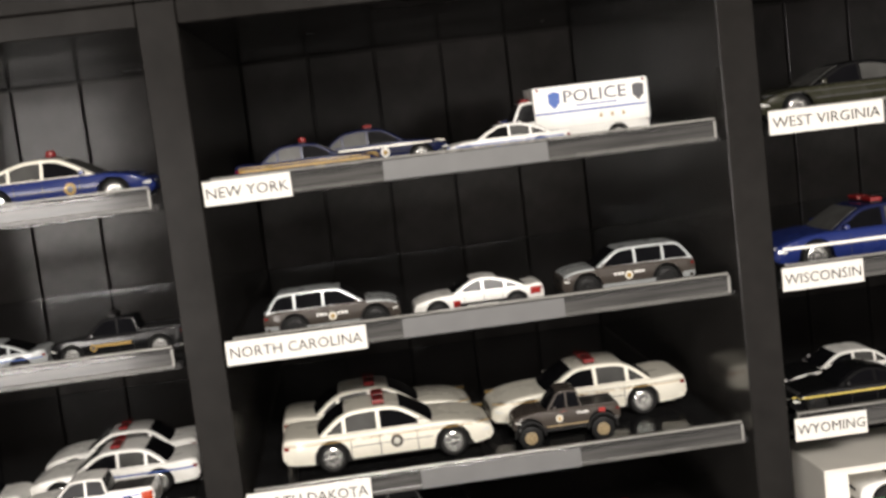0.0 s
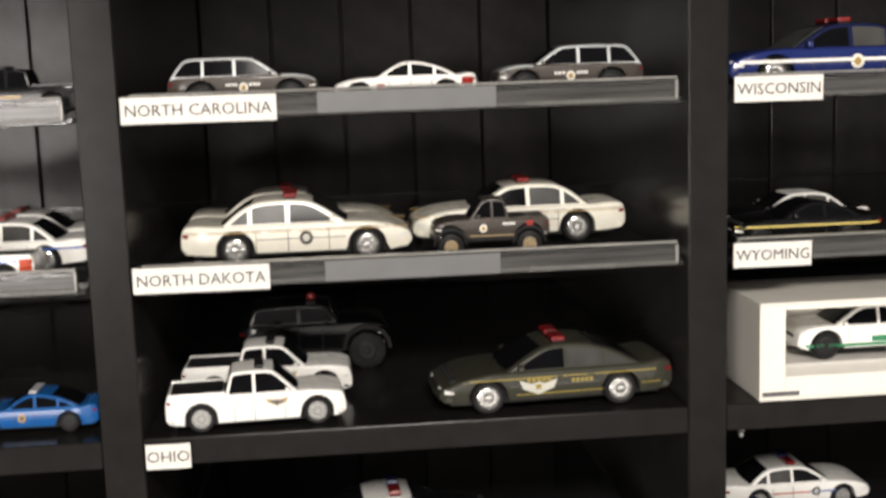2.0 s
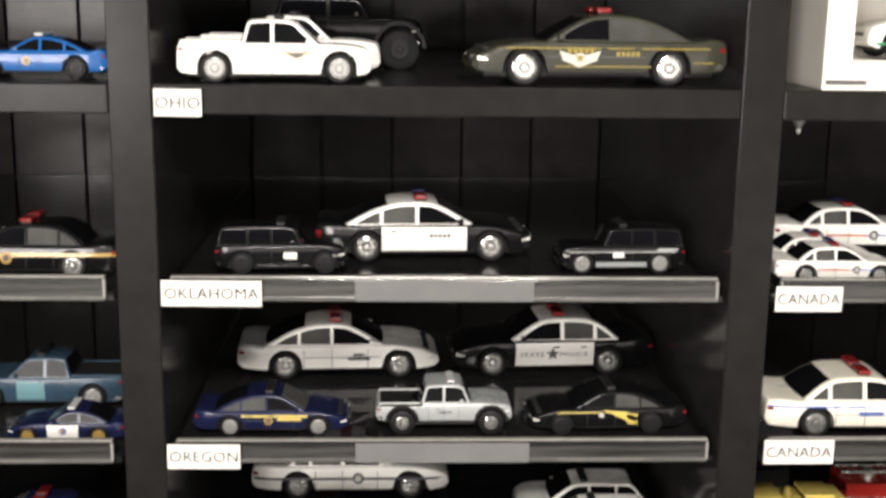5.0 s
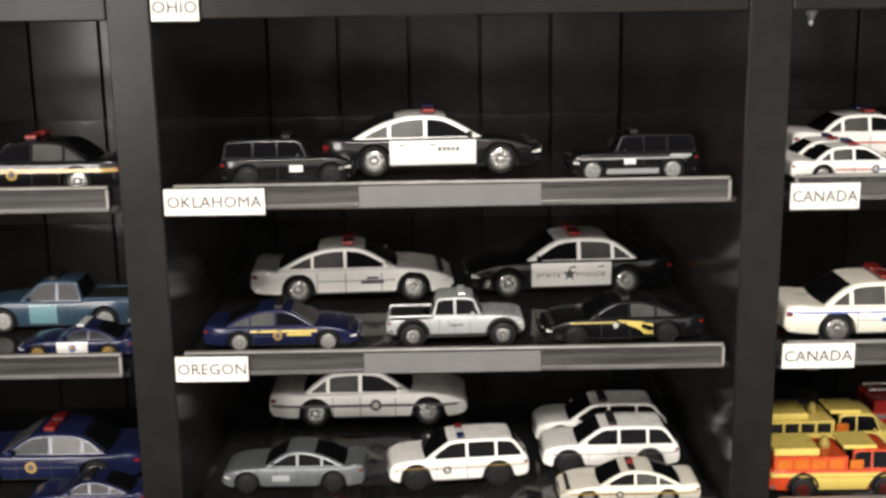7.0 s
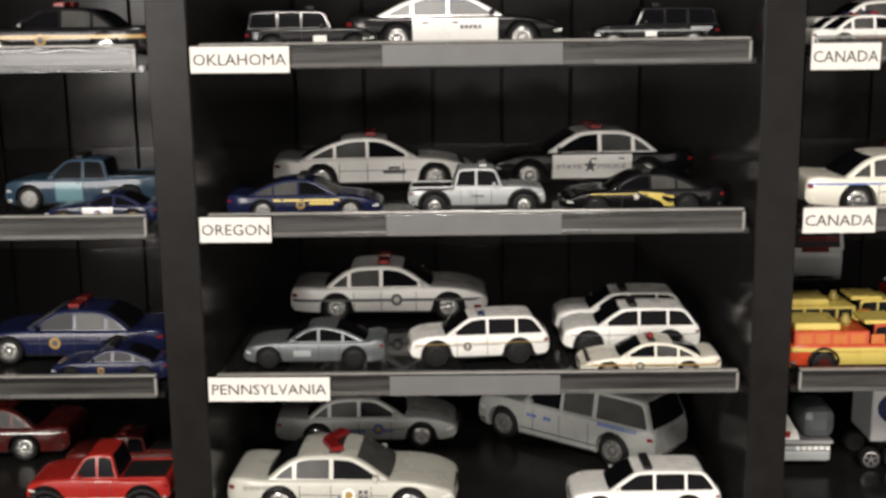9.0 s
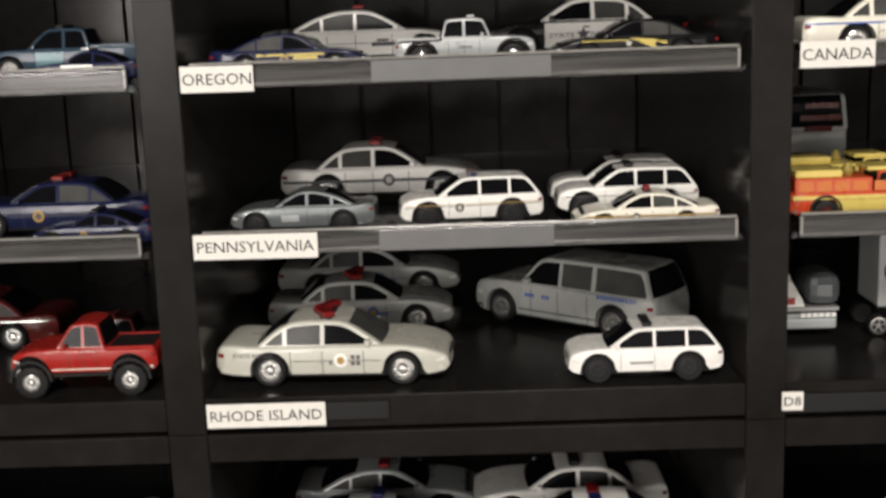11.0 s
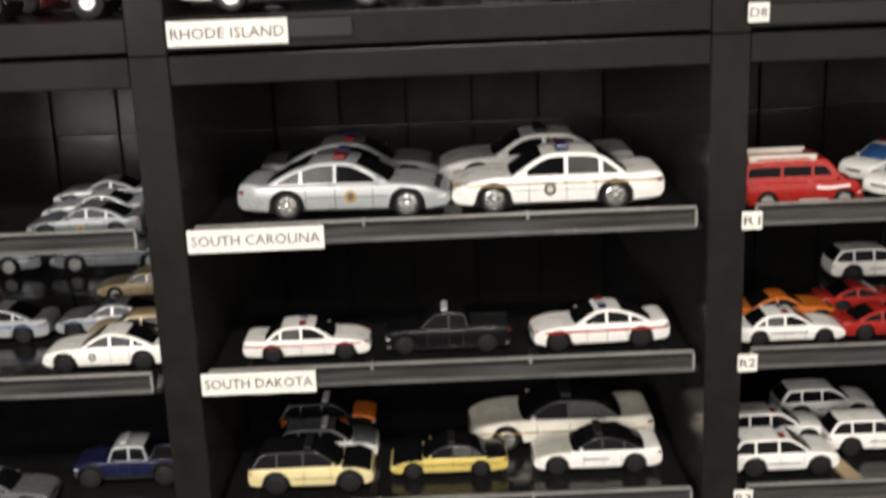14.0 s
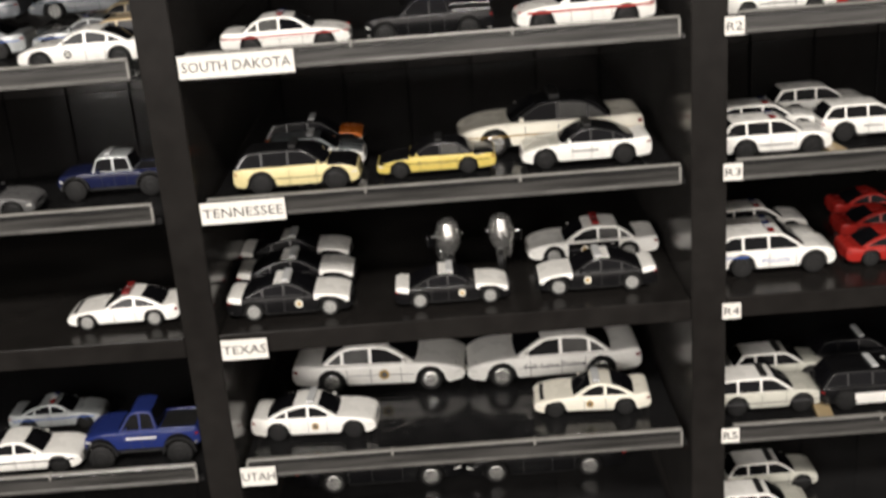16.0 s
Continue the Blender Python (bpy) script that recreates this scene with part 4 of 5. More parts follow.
# bay to the west
livery("l_blue", "caprice", "blue vintage police sedan with cream roof and red beacon", ROYAL, roof=CREAM, bar="dome", badge=GOLD, badge_x=0.5, glass=CLEARGLASS)
livery("l_black", "pickup", "black pickup with a tan side stripe", BLACK, rim=STEEL, panels=((-0.6, 0.9, 0.72, 0.84, GOLD),), badge=GOLD, badge_x=1.0, bar="dark", category="toy truck")
livery("l_silver", "charger", "silver patrol sedan with a blue side stripe", SILVER, rim=DARKRIM, bar="clear", stripes=((-2.3, 2.3, 0.7, 0.05, DECALBLUE),), group="silver patrol sedans")
livery("l_pickup", "pickup", "white pickup with orange and blue rear markings", WHITE, rim=DARKRIM, panels=((-2.8, -2.35, 0.55, 1.1, REDORANGE), (-2.3, -1.4, 0.98, 1.05, DECALBLUE)), badge=None)
livery("l_white", "sedan", "white state patrol sedan with blue stripe and red roof lamps", WHITE, bar="red", stripes=((-2.5, 0.0, 0.66, 0.05, DECALBLUE),), group="white patrol sedans")
livery("l_charger", "charger", "bright blue state police sedan with white roof lamps", SKY, rim=DARKRIM, bar="white", badge=GOLD, badge_x=0.3)
livery("l_gold", "sedan", "black state police sedan with a broad gold side stripe", BLACK, bar="red", stripes=((-2.5, 2.5, 0.62, 0.10, GOLD),), badge=GOLD, badge_x=0.3, rim=CHROME)
livery("l_teal", "pickup", "slate blue pickup with a pale teal door", SLATE, rim=STEEL, panels=((-0.05, 0.95, 0.35, 1.05, TEAL),), bar="dark")
livery("l_mustang", "coupe", "dark blue and white police coupe with gold wheels", NAVY, rim=GOLD, panels=((-0.5, 0.7, 0.30, 0.80, WHITE),), badge=DECALBLUE, badge_x=0.1, bar="white")
livery("l_navy", "sedan", "dark blue state police sedan with a red roof lamp", NAVY, bar="red", badge=GOLD, badge_x=0.3, glass=CLEARGLASS)
livery("l_navy2", "charger", "dark blue police sedan with gold badge", NAVY, rim=DARKRIM, bar="dark", badge=GOLD, badge_x=0.3)
livery("l_maroon", "sedan", "dark red vintage sedan with a silver side line", MAROON, stripes=((-2.5, 2.5, 0.76, 0.03, CHROME),))
livery("l_red", "monster", "red raised fire pickup with big knobbly tyres", REDP, rim=CHROME, bar="", words=((-0.5, 0.1, 1.45, WHITE),), stripes=((-1.0, 1.0, 0.86, 0.04, CREAM),), category="toy truck")
livery("l_red2", "pickup", "red fire pickup with dark load bed", MAROON, rim=DARKRIM, bar="red", category="toy truck")
livery("l_police", "charger", "grey police sedan with gold badge", MIDGREY, rim=DARKRIM, badge=GOLD, badge_x=0.1, panels=((-1.1, 0.9, 0.3, 0.5, BLACK),))
livery("l_blueish", "coupe", "pale blue silver coupe with dark windows", SILVER, rim=DARKRIM, stripes=((-2.2, 2.2, 0.6, 0.08, SLATE),), group="silver coupes")
livery("l_silverback", "caprice", "silver patrol sedan with a pale blue side line standing far back", DIMMEDSILVER, rim=STEEL, stripes=((-2.4, 2.4, 0.66, 0.06, SLATE),))
livery("l_tanback", "sedan", "small tan patrol sedan between other cars", TAN, rim=STEEL)
livery("l_whitecharger", "charger", "white patrol sedan with a small dark door badge", WHITE, rim=DARKRIM, badge=DECALGREY, badge_x=0.5)
livery("l_tan", "suv", "gold and tan small utility vehicle", TAN, rim=DARKRIM)
livery("l_bluejeep", "gladiator", "dark blue off-road pickup with a silver cab roof", NAVY, roof=SILVER, rim=DARKRIM, bar="white")
livery("l_dark", "charger", "plain dark grey unmarked sedan", GREY, rim=DARKRIM)
livery("l_stang", "coupe", "white highway patrol coupe with red roof lamp", WHITE, rim=STEEL, bar="red", words=((0.3, 0.36, 0.4, DECALGREY),))
livery("l_wild", "monster", "glossy dark blue raised pickup with white markings", ROYAL, rim=DARKRIM, words=((-0.6, 0.6, 1.2, WHITE),), category="toy truck")
livery("l_lowwhite", "charger", "white and silver patrol sedan", WHITE, rim=DARKRIM, stripes=((-2.2, 2.2, 0.6, 0.06, BLACK),))
# bay to the east
livery("r_olive", "caprice", "dark olive vintage sedan with chrome window line", OLIVE, roof=BLACK, stripes=((-2.4, 2.4, 0.76, 0.015, DECALGREY),), glass=CLEARGLASS)
livery("r_blue", "sedan", "dark blue state patrol sedan with white band and red lamp", ROYAL, roof=NAVY, bar="red", stripes=((-2.5, 2.5, 0.60, 0.07, WHITE),), badge=CREAM, badge_x=-0.3, glass=CLEARGLASS)
livery("r_jeep", "sedan", "white and black patrol sedan", WHITE, rim=DARKRIM, trunk=BLACK, hood=BLACK)
livery("r_stripe", "coupe", "low black coupe with a yellow side line", BLACK, rim=DARKRIM, stripes=((-2.2, 2.2, 0.62, 0.06, YELLOW),))
livery("r_rcmp", "sedan", "white mounted police sedan with red and blue side stripe", WHITE, rim=STEEL, bar="redblue", stripes=((-0.9, 0.4, 0.56, 0.05, REDORANGE), (0.4, 1.3, 0.56, 0.05, DECALBLUE)), badge=DECALGREY, badge_x=0.6, group="white mounted police sedans")
livery("r_police", "sedan", "white city police sedan with a blue swoosh and red roof lamps", CREAM, bar="red", stripes=((-2.5, -0.2, 0.75, 0.04, DECALBLUE), (-0.35, 0.25, 0.55, 0.10, DECALBLUE)), text=("POLICE", 0.75, 0.55, 0.14, 0.85, DECALBLUE))
SASH = [(0.1, 1.22), (0.35, 1.22), (0.65, 1.0), (1.0, 0.97), (1.9, 1.04), (1.9, 0.96), (1.0, 0.87), (0.6, 0.90)]
livery("r_redvan", "van", "red fire department van with a white sash and roof board", REDP, roof=REDP, rim=STEEL, shapes=((SASH, WHITE),), panels=((-0.2, 1.0, 0.34, 0.50, GREYWHITE),), bar="red", category="toy van")
livery("r_whitevan", "suv", "white patrol utility vehicle with blue windscreen parked at an angle", WHITE, rim=DARKRIM, bar="redblue", stripes=((-2.4, 2.3, 0.80, 0.06, REDP),), glass=BLUEGLASS, group="white utility vehicles with blue glass")
# a white van in shade; the shade is put into the grey body colour
livery("r_palevan", "van", "tall white van, greyed for shade, with rows of dark red print on its tail", STONEGREY, rim=DARKRIM, category="toy van")
livery("r_sedan", "sedan", "white police sedan with dark door lettering", WHITE, rim=DARKRIM, bar="clear", words=((-0.8, 0.8, 0.58, DECALGREY),))
livery("r_orange", "coupe", "glossy orange sports coupe with dark windows", ORANGE, rim=DARKRIM)
livery("r_red", "coupe", "glossy red sports coupe with dark windows", REDP, rim=DARKRIM, group="red sports coupes in a row")
livery("r_suv", "suv", "white police utility vehicle with grey door lettering", WHITE, rim=DARKRIM, bar="clear", words=((-0.8, 0.7, 0.62, DECALGREY),), group="white police utility vehicles")
livery("r_suv2", "suv", "white utility vehicle with black windows and wheels", WHITE, rim=DARKRIM, words=((-0.5, 0.4, 0.7, DECALGREY),), group="white police utility vehicles")
livery("r_nypd", "suv", "white city police utility vehicle with blue lettering", WHITE, rim=DARKRIM, bar="clear", text=("POLICE", 0.0, 0.60, 0.17, 1.1, DECALBLUE), stripes=((-2.4, -1.1, 0.86, 0.06, DECALBLUE),), group="white police utility vehicles")
livery("r_suv3", "suv", "pale silver utility vehicle with black roof strips", GREYWHITE, roof=WHITE, rim=DARKRIM, bar="dark", stripes=((-2.4, 2.2, 0.60, 0.04, DECALGREY),), group="white police utility vehicles")
livery("r_blacksuv", "suv", "black utility vehicle with white lower doors", BLACK, rim=DARKRIM, panels=((-1.02, 1.0, 0.28, 0.80, WHITE), (1.95, 2.4, 0.42, 0.80, WHITE)), bar="white", group="black and white utility vehicles")
livery("r_fire", "engine", "red-orange and yellow toy fire engine", REDORANGE, rim=MAROON, category="toy truck")
livery("r_yellow", "engine", "yellow toy fire engine with open cab", YELLOW, rim=DARKRIM, category="toy truck")
livery("r_redfire", "engine", "red toy fire engine with chrome ladder", REDP, rim=DARKRIM, category="toy truck")


def fire_engine(name, lower, bits):
    root = build_vehicle(name)
    W = 2.2
    part("pump_body", box(-2.85, 0.25, -W / 2 + 0.03, W / 2 - 0.03, 1.25, 1.85, 0.05), LIV[name]["body"], root)
    for n in range(4):
        both_sides("locker_door", [(-2.7 + n * 0.72, 1.32), (-2.1 + n * 0.72, 1.32), (-2.1 + n * 0.72, 1.74), (-2.7 + n * 0.72, 1.74)], lambda x, z: W / 2 - 0.03, bits, root, out=0.02)
    if lower == CHROME:
        for sgn in (-1, 1):
            part("ladder_rail", box(-2.9, 1.6, sgn * 0.42 - 0.05, sgn * 0.42 + 0.05, 2.12, 2.24, 0.02), lower, root)
        for n in range(9):
            part("ladder_rung", box(-2.75 + n * 0.5, -2.67 + n * 0.5, -0.40, 0.40, 2.15, 2.21), lower, root)
        part("ladder_mount", lathe([(0.35, 1.84), (0.35, 2.0), (0.25, 2.12)], 14, at=(-1.4, 0, 0), axis="Z"), lower, root)
    else:
        part("hose_bed", box(-2.8, -0.9, -0.92, 0.92, 1.84, 2.16, 0.08), lower, root, "yellow hose bed")
        part("water_cannon", lathe([(0.20, 1.84), (0.26, 2.0), (0.16, 2.22), (0.12, 2.34)], 14, at=(-0.45, 0, 0), axis="Z"), OLDGOLD, root, "dull yellow water cannon", True)
        part("cab_deck", box(0.1, 1.5, -0.8, 0.8, 2.06, 2.24, 0.06), lower, root)
        both_sides("hatch", [(0.30, 1.32), (0.85, 1.32), (0.85, 1.72), (0.30, 1.72)], lambda x, z: W / 2 - 0.02, ORANGE, root, out=0.03)
        part("belly_panel", lofted([(-1.25, 0.98), (-0.98, 0.45), (1.0, 0.45), (1.30, 0.98)], W / 2 + 0.05, BOWED, 9), lower, root, "yellow slanted side skirt")
    part("side_band", box(-2.95, 2.95, -W / 2 - 0.04, W / 2 + 0.04, 0.99, 1.16, 0.03), lower, root, "contrasting side band")
    return root


def pale_van():
    root = build_vehicle("r_palevan")
    for z, y0, y1 in ((1.75, -0.62, 0.30), (1.42, -0.70, 0.42), (1.12, -0.45, 0.30)):
        part("print_bar", box(-2.56, -2.40, y0, y1, z, z + 0.15, 0.01), MAROON, root, "dark red print")
    return root


BUILDERS["r_palevan"] = pale_van


def red_van():
    root = build_vehicle("r_redvan")
    for sgn in (-1, 1):
        board = part("roof_board", box(-2.3, 0.5, sgn * 0.80 - 0.03, sgn * 0.80 + 0.03, 1.98, 2.34, 0.02), GREYWHITE, root, "white sign board on the roof")
        part("print_bar", box(-2.0, 0.2, sgn * 0.835 - 0.008, sgn * 0.835 + 0.008, 2.13, 2.20), REDP, board)
    return root


BUILDERS["r_redvan"] = red_van
BUILDERS["r_fire"] = lambda: fire_engine("r_fire", YELLOW, ORANGE)
BUILDERS["r_yellow"] = lambda: fire_engine("r_yellow", YELLOW, TRIM)
BUILDERS["r_redfire"] = lambda: fire_engine("r_redfire", CHROME, REDP)


def police_box_truck():
    """A step-cab emergency truck with a tall square box."""
    KINDS["boxtruck"] = dict(L=6.6, W=2.3, H=2.25, wb=3.9, r=0.42, belt=1.35, cowl=1.32, nose=1.10, deck=1.20, xw=2.75, xfr=2.3, xrr=1.05, xr=1.0, split=(1.45,), lift=0.1)
    livery("ny_box", "boxtruck", "white police emergency box truck with blue lettering and stripe", WHITE, rim=STEEL, category="toy truck")
    root = build_vehicle("ny_box")
    root.name = "toy_truck"
    part("cargo_box", box(-3.28, 1.75, -1.19, 1.19, 0.95, 2.78, 0.04), WHITE, root, "square white cargo box")
    part("rear_door", box(-3.33, -3.275, -1.10, 1.10, 0.98, 2.72, 0.01), SILVER, root, "grey rear roller door")
    for n in range(6):
        part("roller_slat", box(-3.36, -3.328, -1.05, 1.05, 1.05 + n * 0.275, 1.28 + n * 0.275, 0.01), GREYWHITE, root)
    flank = lambda x, z: 1.19
    both_sides("stripe", [(-3.2, 1.60), (1.72, 1.60), (1.72, 1.68), (-3.2, 1.68)], flank, DECALBLUE, root, "blue side stripe", out=0.006)
    both_sides("print_line", [(-1.9, 1.84), (-0.1, 1.84), (-0.1, 1.90), (-1.9, 1.90)], flank, DECALBLUE, root, out=0.006)
    for cx, mm in ((0.85, DECALBLUE), (-2.86, DECALGREY)):
        pts = [(cx - 0.26, 2.48), (cx, 2.55), (cx + 0.26, 2.48), (cx + 0.24, 2.05), (cx, 1.80), (cx - 0.24, 2.05)]
        both_sides("shield", pts, flank, mm, root, "small shield emblem", out=0.008)
    for sgn in (-1, 1):
        ob = part("lettering", writing("POLICE", 0.52, NAVY, 2.75, 0.012), NAVY, root, "bold blue lettering")
        ob.matrix_basis = pose(-2.42, -1.192, 2.03) if sgn < 0 else pose(0.42, 1.192, 2.03, 0, 0, 180)
    for n, ch in enumerate((-2.2, -1.7, -1.2)):
        both_sides("print_mark", [(ch, 1.25), (ch + 0.12, 1.25), (ch + 0.12, 1.42), (ch, 1.42)], flank, TAN, root, out=0.005)
    part("beacon", box(1.85, 2.2, -0.5, 0.5, 2.24, 2.38, 0.03), RED, root, "red roof beacon")
    for x in (1.55, -3.1):
        both_sides("marker_lamp", [(x - 0.06, 2.62), (x + 0.06, 2.62), (x + 0.06, 2.72), (x - 0.06, 2.72)], flank, RED, root, out=0.02)
    return root


BUILDERS["ny_box"] = police_box_truck


# ---- everything on the shelves ----
place("ny_box", "ny", 0.1335, 0.0648, 180.0, 77.6)
place("nypd", "ny", 0.0885, 0.0294, 180.0, 73.2)
place("ny_gold", "ny", -0.0155, 0.0267, 0.0, 66.2)
place("ny_navy", "ny", 0.0210, 0.0918, 0.0, 58.0)
place("nc_suv", "nc", -0.0135, 0.0347, 0.0, 67.8)
place("nc_charger", "nc", 0.0655, 0.0336, 180.0, 69.7)
place("nc_suv", "nc", 0.1495, 0.0402, 180.0, 66.0)
place("nd_sedan", "nd", 0.0079, 0.0648, 0.0, 42.8)
place("nd_sedan", "nd", 0.0040, 0.1180, 0.0, 44.0)
place("nd_jeep", "nd", 0.1087, 0.0474, 180.0, 75.6)
place("nd_sedan", "nd", 0.1295, 0.0950, 180.0, 42.9)
place("oh_pickup", "oh", -0.0160, 0.0223, 4.0, 64.8)
place("oh_pickup", "oh", -0.0125, 0.0712, 0.0, 63.2)
place("oh_jeep", "oh", 0.0120, 0.1349, 0.0, 46.6)
place("oh_caprice", "oh", 0.1359, 0.0318, 184.1, 42.5)
place("ok_jeep", "ok", -0.0180, 0.0576, 2.7, 66.6)
place("ok_bw", "ok", 0.0561, 0.0953, 3.4, 43.8)
place("ok_bronco", "ok", 0.1591, 0.0603, 182.8, 68.2)
place("or_silver", "ore", 0.0074, 0.1429, 2.6, 43.8)
place("or_bw", "ore", 0.1355, 0.1491, 184.1, 41.5)
place("or_navy", "ore", -0.0219, 0.0431, 0.0, 65.3)
place("or_gladiator", "ore", 0.0668, 0.0450, 0.0, 75.0)
place("or_black", "ore", 0.1523, 0.0458, 182.4, 62.5)
place("pa_sedan", "pa", 0.0144, 0.1551, 0.0, 42.2)
place("pa_grey", "pa", -0.0206, 0.0526, 180.0, 65.2)
place("pa_suv", "pa", 0.0670, 0.0552, 185.2, 66.1)
place("pa_tahoe", "pa", 0.1510, 0.1054, 180.0, 65.1)
place("pa_tahoe", "pa", 0.1515, 0.0702, 180.0, 66.0)
place("pa_small", "pa", 0.1550, 0.0256, 180.0, 72.2)
place("ri_sedan", "ri", -0.0056, 0.0377, -2.5, 42.1)
place("ri_sedan2", "ri", -0.0005, 0.1362, 0.0, 45.9)
place("ri_sedan2", "ri", -0.0020, 0.2233, 0.0, 41.8)
place("ri_suburban", "ri", 0.1312, 0.1255, 142.3, 42.1)
place("ri_suv", "ri", 0.1534, 0.0223, 180.0, 63.5)
place("sc_silver", "sc", 0.0108, 0.0626, -3.4, 43.8)
place("sc_white", "sc", 0.1286, 0.0594, 180.0, 43.4)
place("sc_silver", "sc", 0.0110, 0.1290, 0.0, 46.0)
place("sc_plain", "sc", 0.1220, 0.1200, 180.0, 43.2)
place("sd_sedan", "sd", -0.0160, 0.0468, 0.0, 70.8)
place("sd_truck", "sd", 0.0645, 0.0500, 180.0, 79.0)
place("sd_charger", "sd", 0.1513, 0.0479, 182.4, 63.8)
place("tn_suv", "tn", -0.0185, 0.0447, 0.0, 67.8)
place("tn_yellow", "tn", 0.0622, 0.0569, 180.0, 72.7)
place("tn_white", "tn", 0.1504, 0.0551, 180.0, 65.2)
place("tn_cream", "tn", 0.1330, 0.0968, 180.0, 44.7)
place("tn_grey", "tn", -0.0125, 0.0807, 0.0, 78.6)
place("tn_orange", "tn", -0.0150, 0.1209, 0.0, 77.3)
place("tx_bw", "tx", -0.0300, 0.0302, 0.0, 66.9)
place("tx_bw", "tx", -0.0300, 0.0692, 0.0, 66.9)
place("tx_bw", "tx", -0.0345, 0.1090, 0.0, 67.8)
place("tx_bw", "tx", 0.0660, 0.0291, 0.0, 72.8)
place("tx_bw", "tx", 0.1515, 0.0336, 180.0, 69.7)
place("tx_bw2", "tx", 0.1560, 0.0857, 180.0, 62.2)
place("ut_sedan", "ut", 0.0121, 0.1181, -4.3, 43.3)
place("ut_text", "ut", 0.1296, 0.1125, 180.0, 43.4)
place("ut_small", "ut", -0.0275, 0.0518, -3.6, 62.4)
place("ut_small2", "ut", 0.1491, 0.0561, 177.4, 62.4)
place("low_black", "low", 0.0034, 0.1261, 0.0, 42.2)
place("low_black", "low", 0.1210, 0.1241, 180.0, 44.1)
place("l_blue", "ny", -0.1510, 0.0505, 0.0, 48.1)
place("l_black", "nc", -0.1290, 0.0428, 180.0, 80.0)
place("l_silver", "nc", -0.1965, 0.0325, 180.0, 76.2)
place("l_pickup", "nd", -0.1540, 0.0248, 180.0, 80.0)
place("l_white", "nd", -0.1470, 0.0684, 180.0, 53.1)
place("l_white", "nd", -0.1515, 0.1174, 180.0, 56.0)
place("l_white", "nd", -0.2335, 0.0459, 180.0, 61.4)
place("l_charger", "oh", -0.1280, 0.0327, 180.0, 75.0)
place("l_gold", "ok", -0.1450, 0.0487, 180.0, 52.0)
place("l_teal", "ore", -0.1490, 0.0853, 180.0, 66.9)
place("l_mustang", "ore", -0.1235, 0.0302, 180.0, 78.0)
place("l_navy", "pa", -0.1570, 0.0703, 180.0, 48.1)
place("l_navy2", "pa", -0.1240, 0.0259, 180.0, 80.0)
place("l_maroon", "ri", -0.2360, 0.1222, 180.0, 44.0)
place("l_red", "ri", -0.1340, 0.0270, 180.0, 60.8)
place("l_red2", "ri", -0.1370, 0.0878, 180.0, 80.0)
place("l_police", "sc", -0.1280, 0.0279, 180.0, 80.0)
place("l_blueish", "sc", -0.1345, 0.0669, 180.0, 80.0)
place("l_blueish", "sc", -0.1400, 0.1069, 180.0, 80.0)
place("l_whitecharger", "sd", -0.1285, 0.0440, 180.0, 67.8)
place("l_tan", "sd", -0.1185, 0.0725, 180.0, 80.0)
place("l_silver", "sd", -0.1425, 0.1029, 180.0, 73.9)
place("l_silver", "sd", -0.2140, 0.0988, 180.0, 68.7)
place("l_bluejeep", "tn", -0.1290, 0.0625, 180.0, 77.9)
place("l_dark", "tn", -0.2030, 0.0334, 0.0, 70.7)
place("l_stang", "tx", -0.1295, 0.0338, 180.0, 68.7)
place("l_wild", "ut", -0.1320, 0.0353, 180.0, 63.9)
place("l_lowwhite", "ut", -0.2085, 0.0324, 0.0, 66.0)
place("l_silver", "ut", -0.2040, 0.0869, 0.0, 79.8)
place("r_olive", "ny", 0.2895, 0.0564, 180.0, 46.0)
place("r_blue", "nc", 0.2895, 0.0427, 180.0, 42.9)
place("r_jeep", "nd", 0.2865, 0.0805, 180.0, 63.0)
place("r_stripe", "nd", 0.2725, 0.0367, 180.0, 56.8)
place("r_rcmp", "ok", 0.3020, 0.1176, 0.0, 55.4)
place("r_rcmp", "ok", 0.2660, 0.0673, 0.0, 80.0)
place("r_rcmp", "ok", 0.2670, 0.0399, 0.0, 76.5)
place("r_police", "ore", 0.2900, 0.0464, 0.0, 45.5)
place("r_fire", "pa", 0.2655, 0.0338, 0.0, 80.0)
place("r_yellow", "pa", 0.2750, 0.0838, 0.0, 80.0)
place("r_redfire", "pa", 0.3465, 0.1138, 0.0, 80.0)
place("r_redvan", "sc", 0.2585, 0.0330, 0.0, 76.9)
place("r_whitevan", "sc", 0.3290, 0.0480, 212.0, 80.0)
place("r_whitevan", "sc", 0.3300, 0.0900, 212.0, 80.0)
place("r_sedan", "sd", 0.2565, 0.0392, 0.0, 80.0)
place("r_orange", "sd", 0.2660, 0.0724, 0.0, 76.7)
place("r_red", "sd", 0.3165, 0.0422, 0.0, 78.0)
place("r_red", "sd", 0.3185, 0.0869, 0.0, 80.0)
place("r_suv2", "sd", 0.3480, 0.1500, 0.0, 80.0)
place("r_suv", "tn", 0.2570, 0.0399, 0.0, 77.3)
place("r_suv", "tn", 0.2630, 0.0775, 0.0, 80.0)
place("r_suv2", "tn", 0.3205, 0.0625, 0.0, 80.0)
place("r_suv2", "tn", 0.3055, 0.1125, 0.0, 80.0)
place("r_nypd", "tx", 0.2580, 0.0415, 0.0, 68.8)
place("r_nypd", "tx", 0.2615, 0.0627, 0.0, 78.6)
place("r_nypd", "tx", 0.2640, 0.0975, 0.0, 80.0)
place("r_red", "tx", 0.3330, 0.0432, 0.0, 71.9)
place("r_red", "tx", 0.3430, 0.0832, 0.0, 71.9)
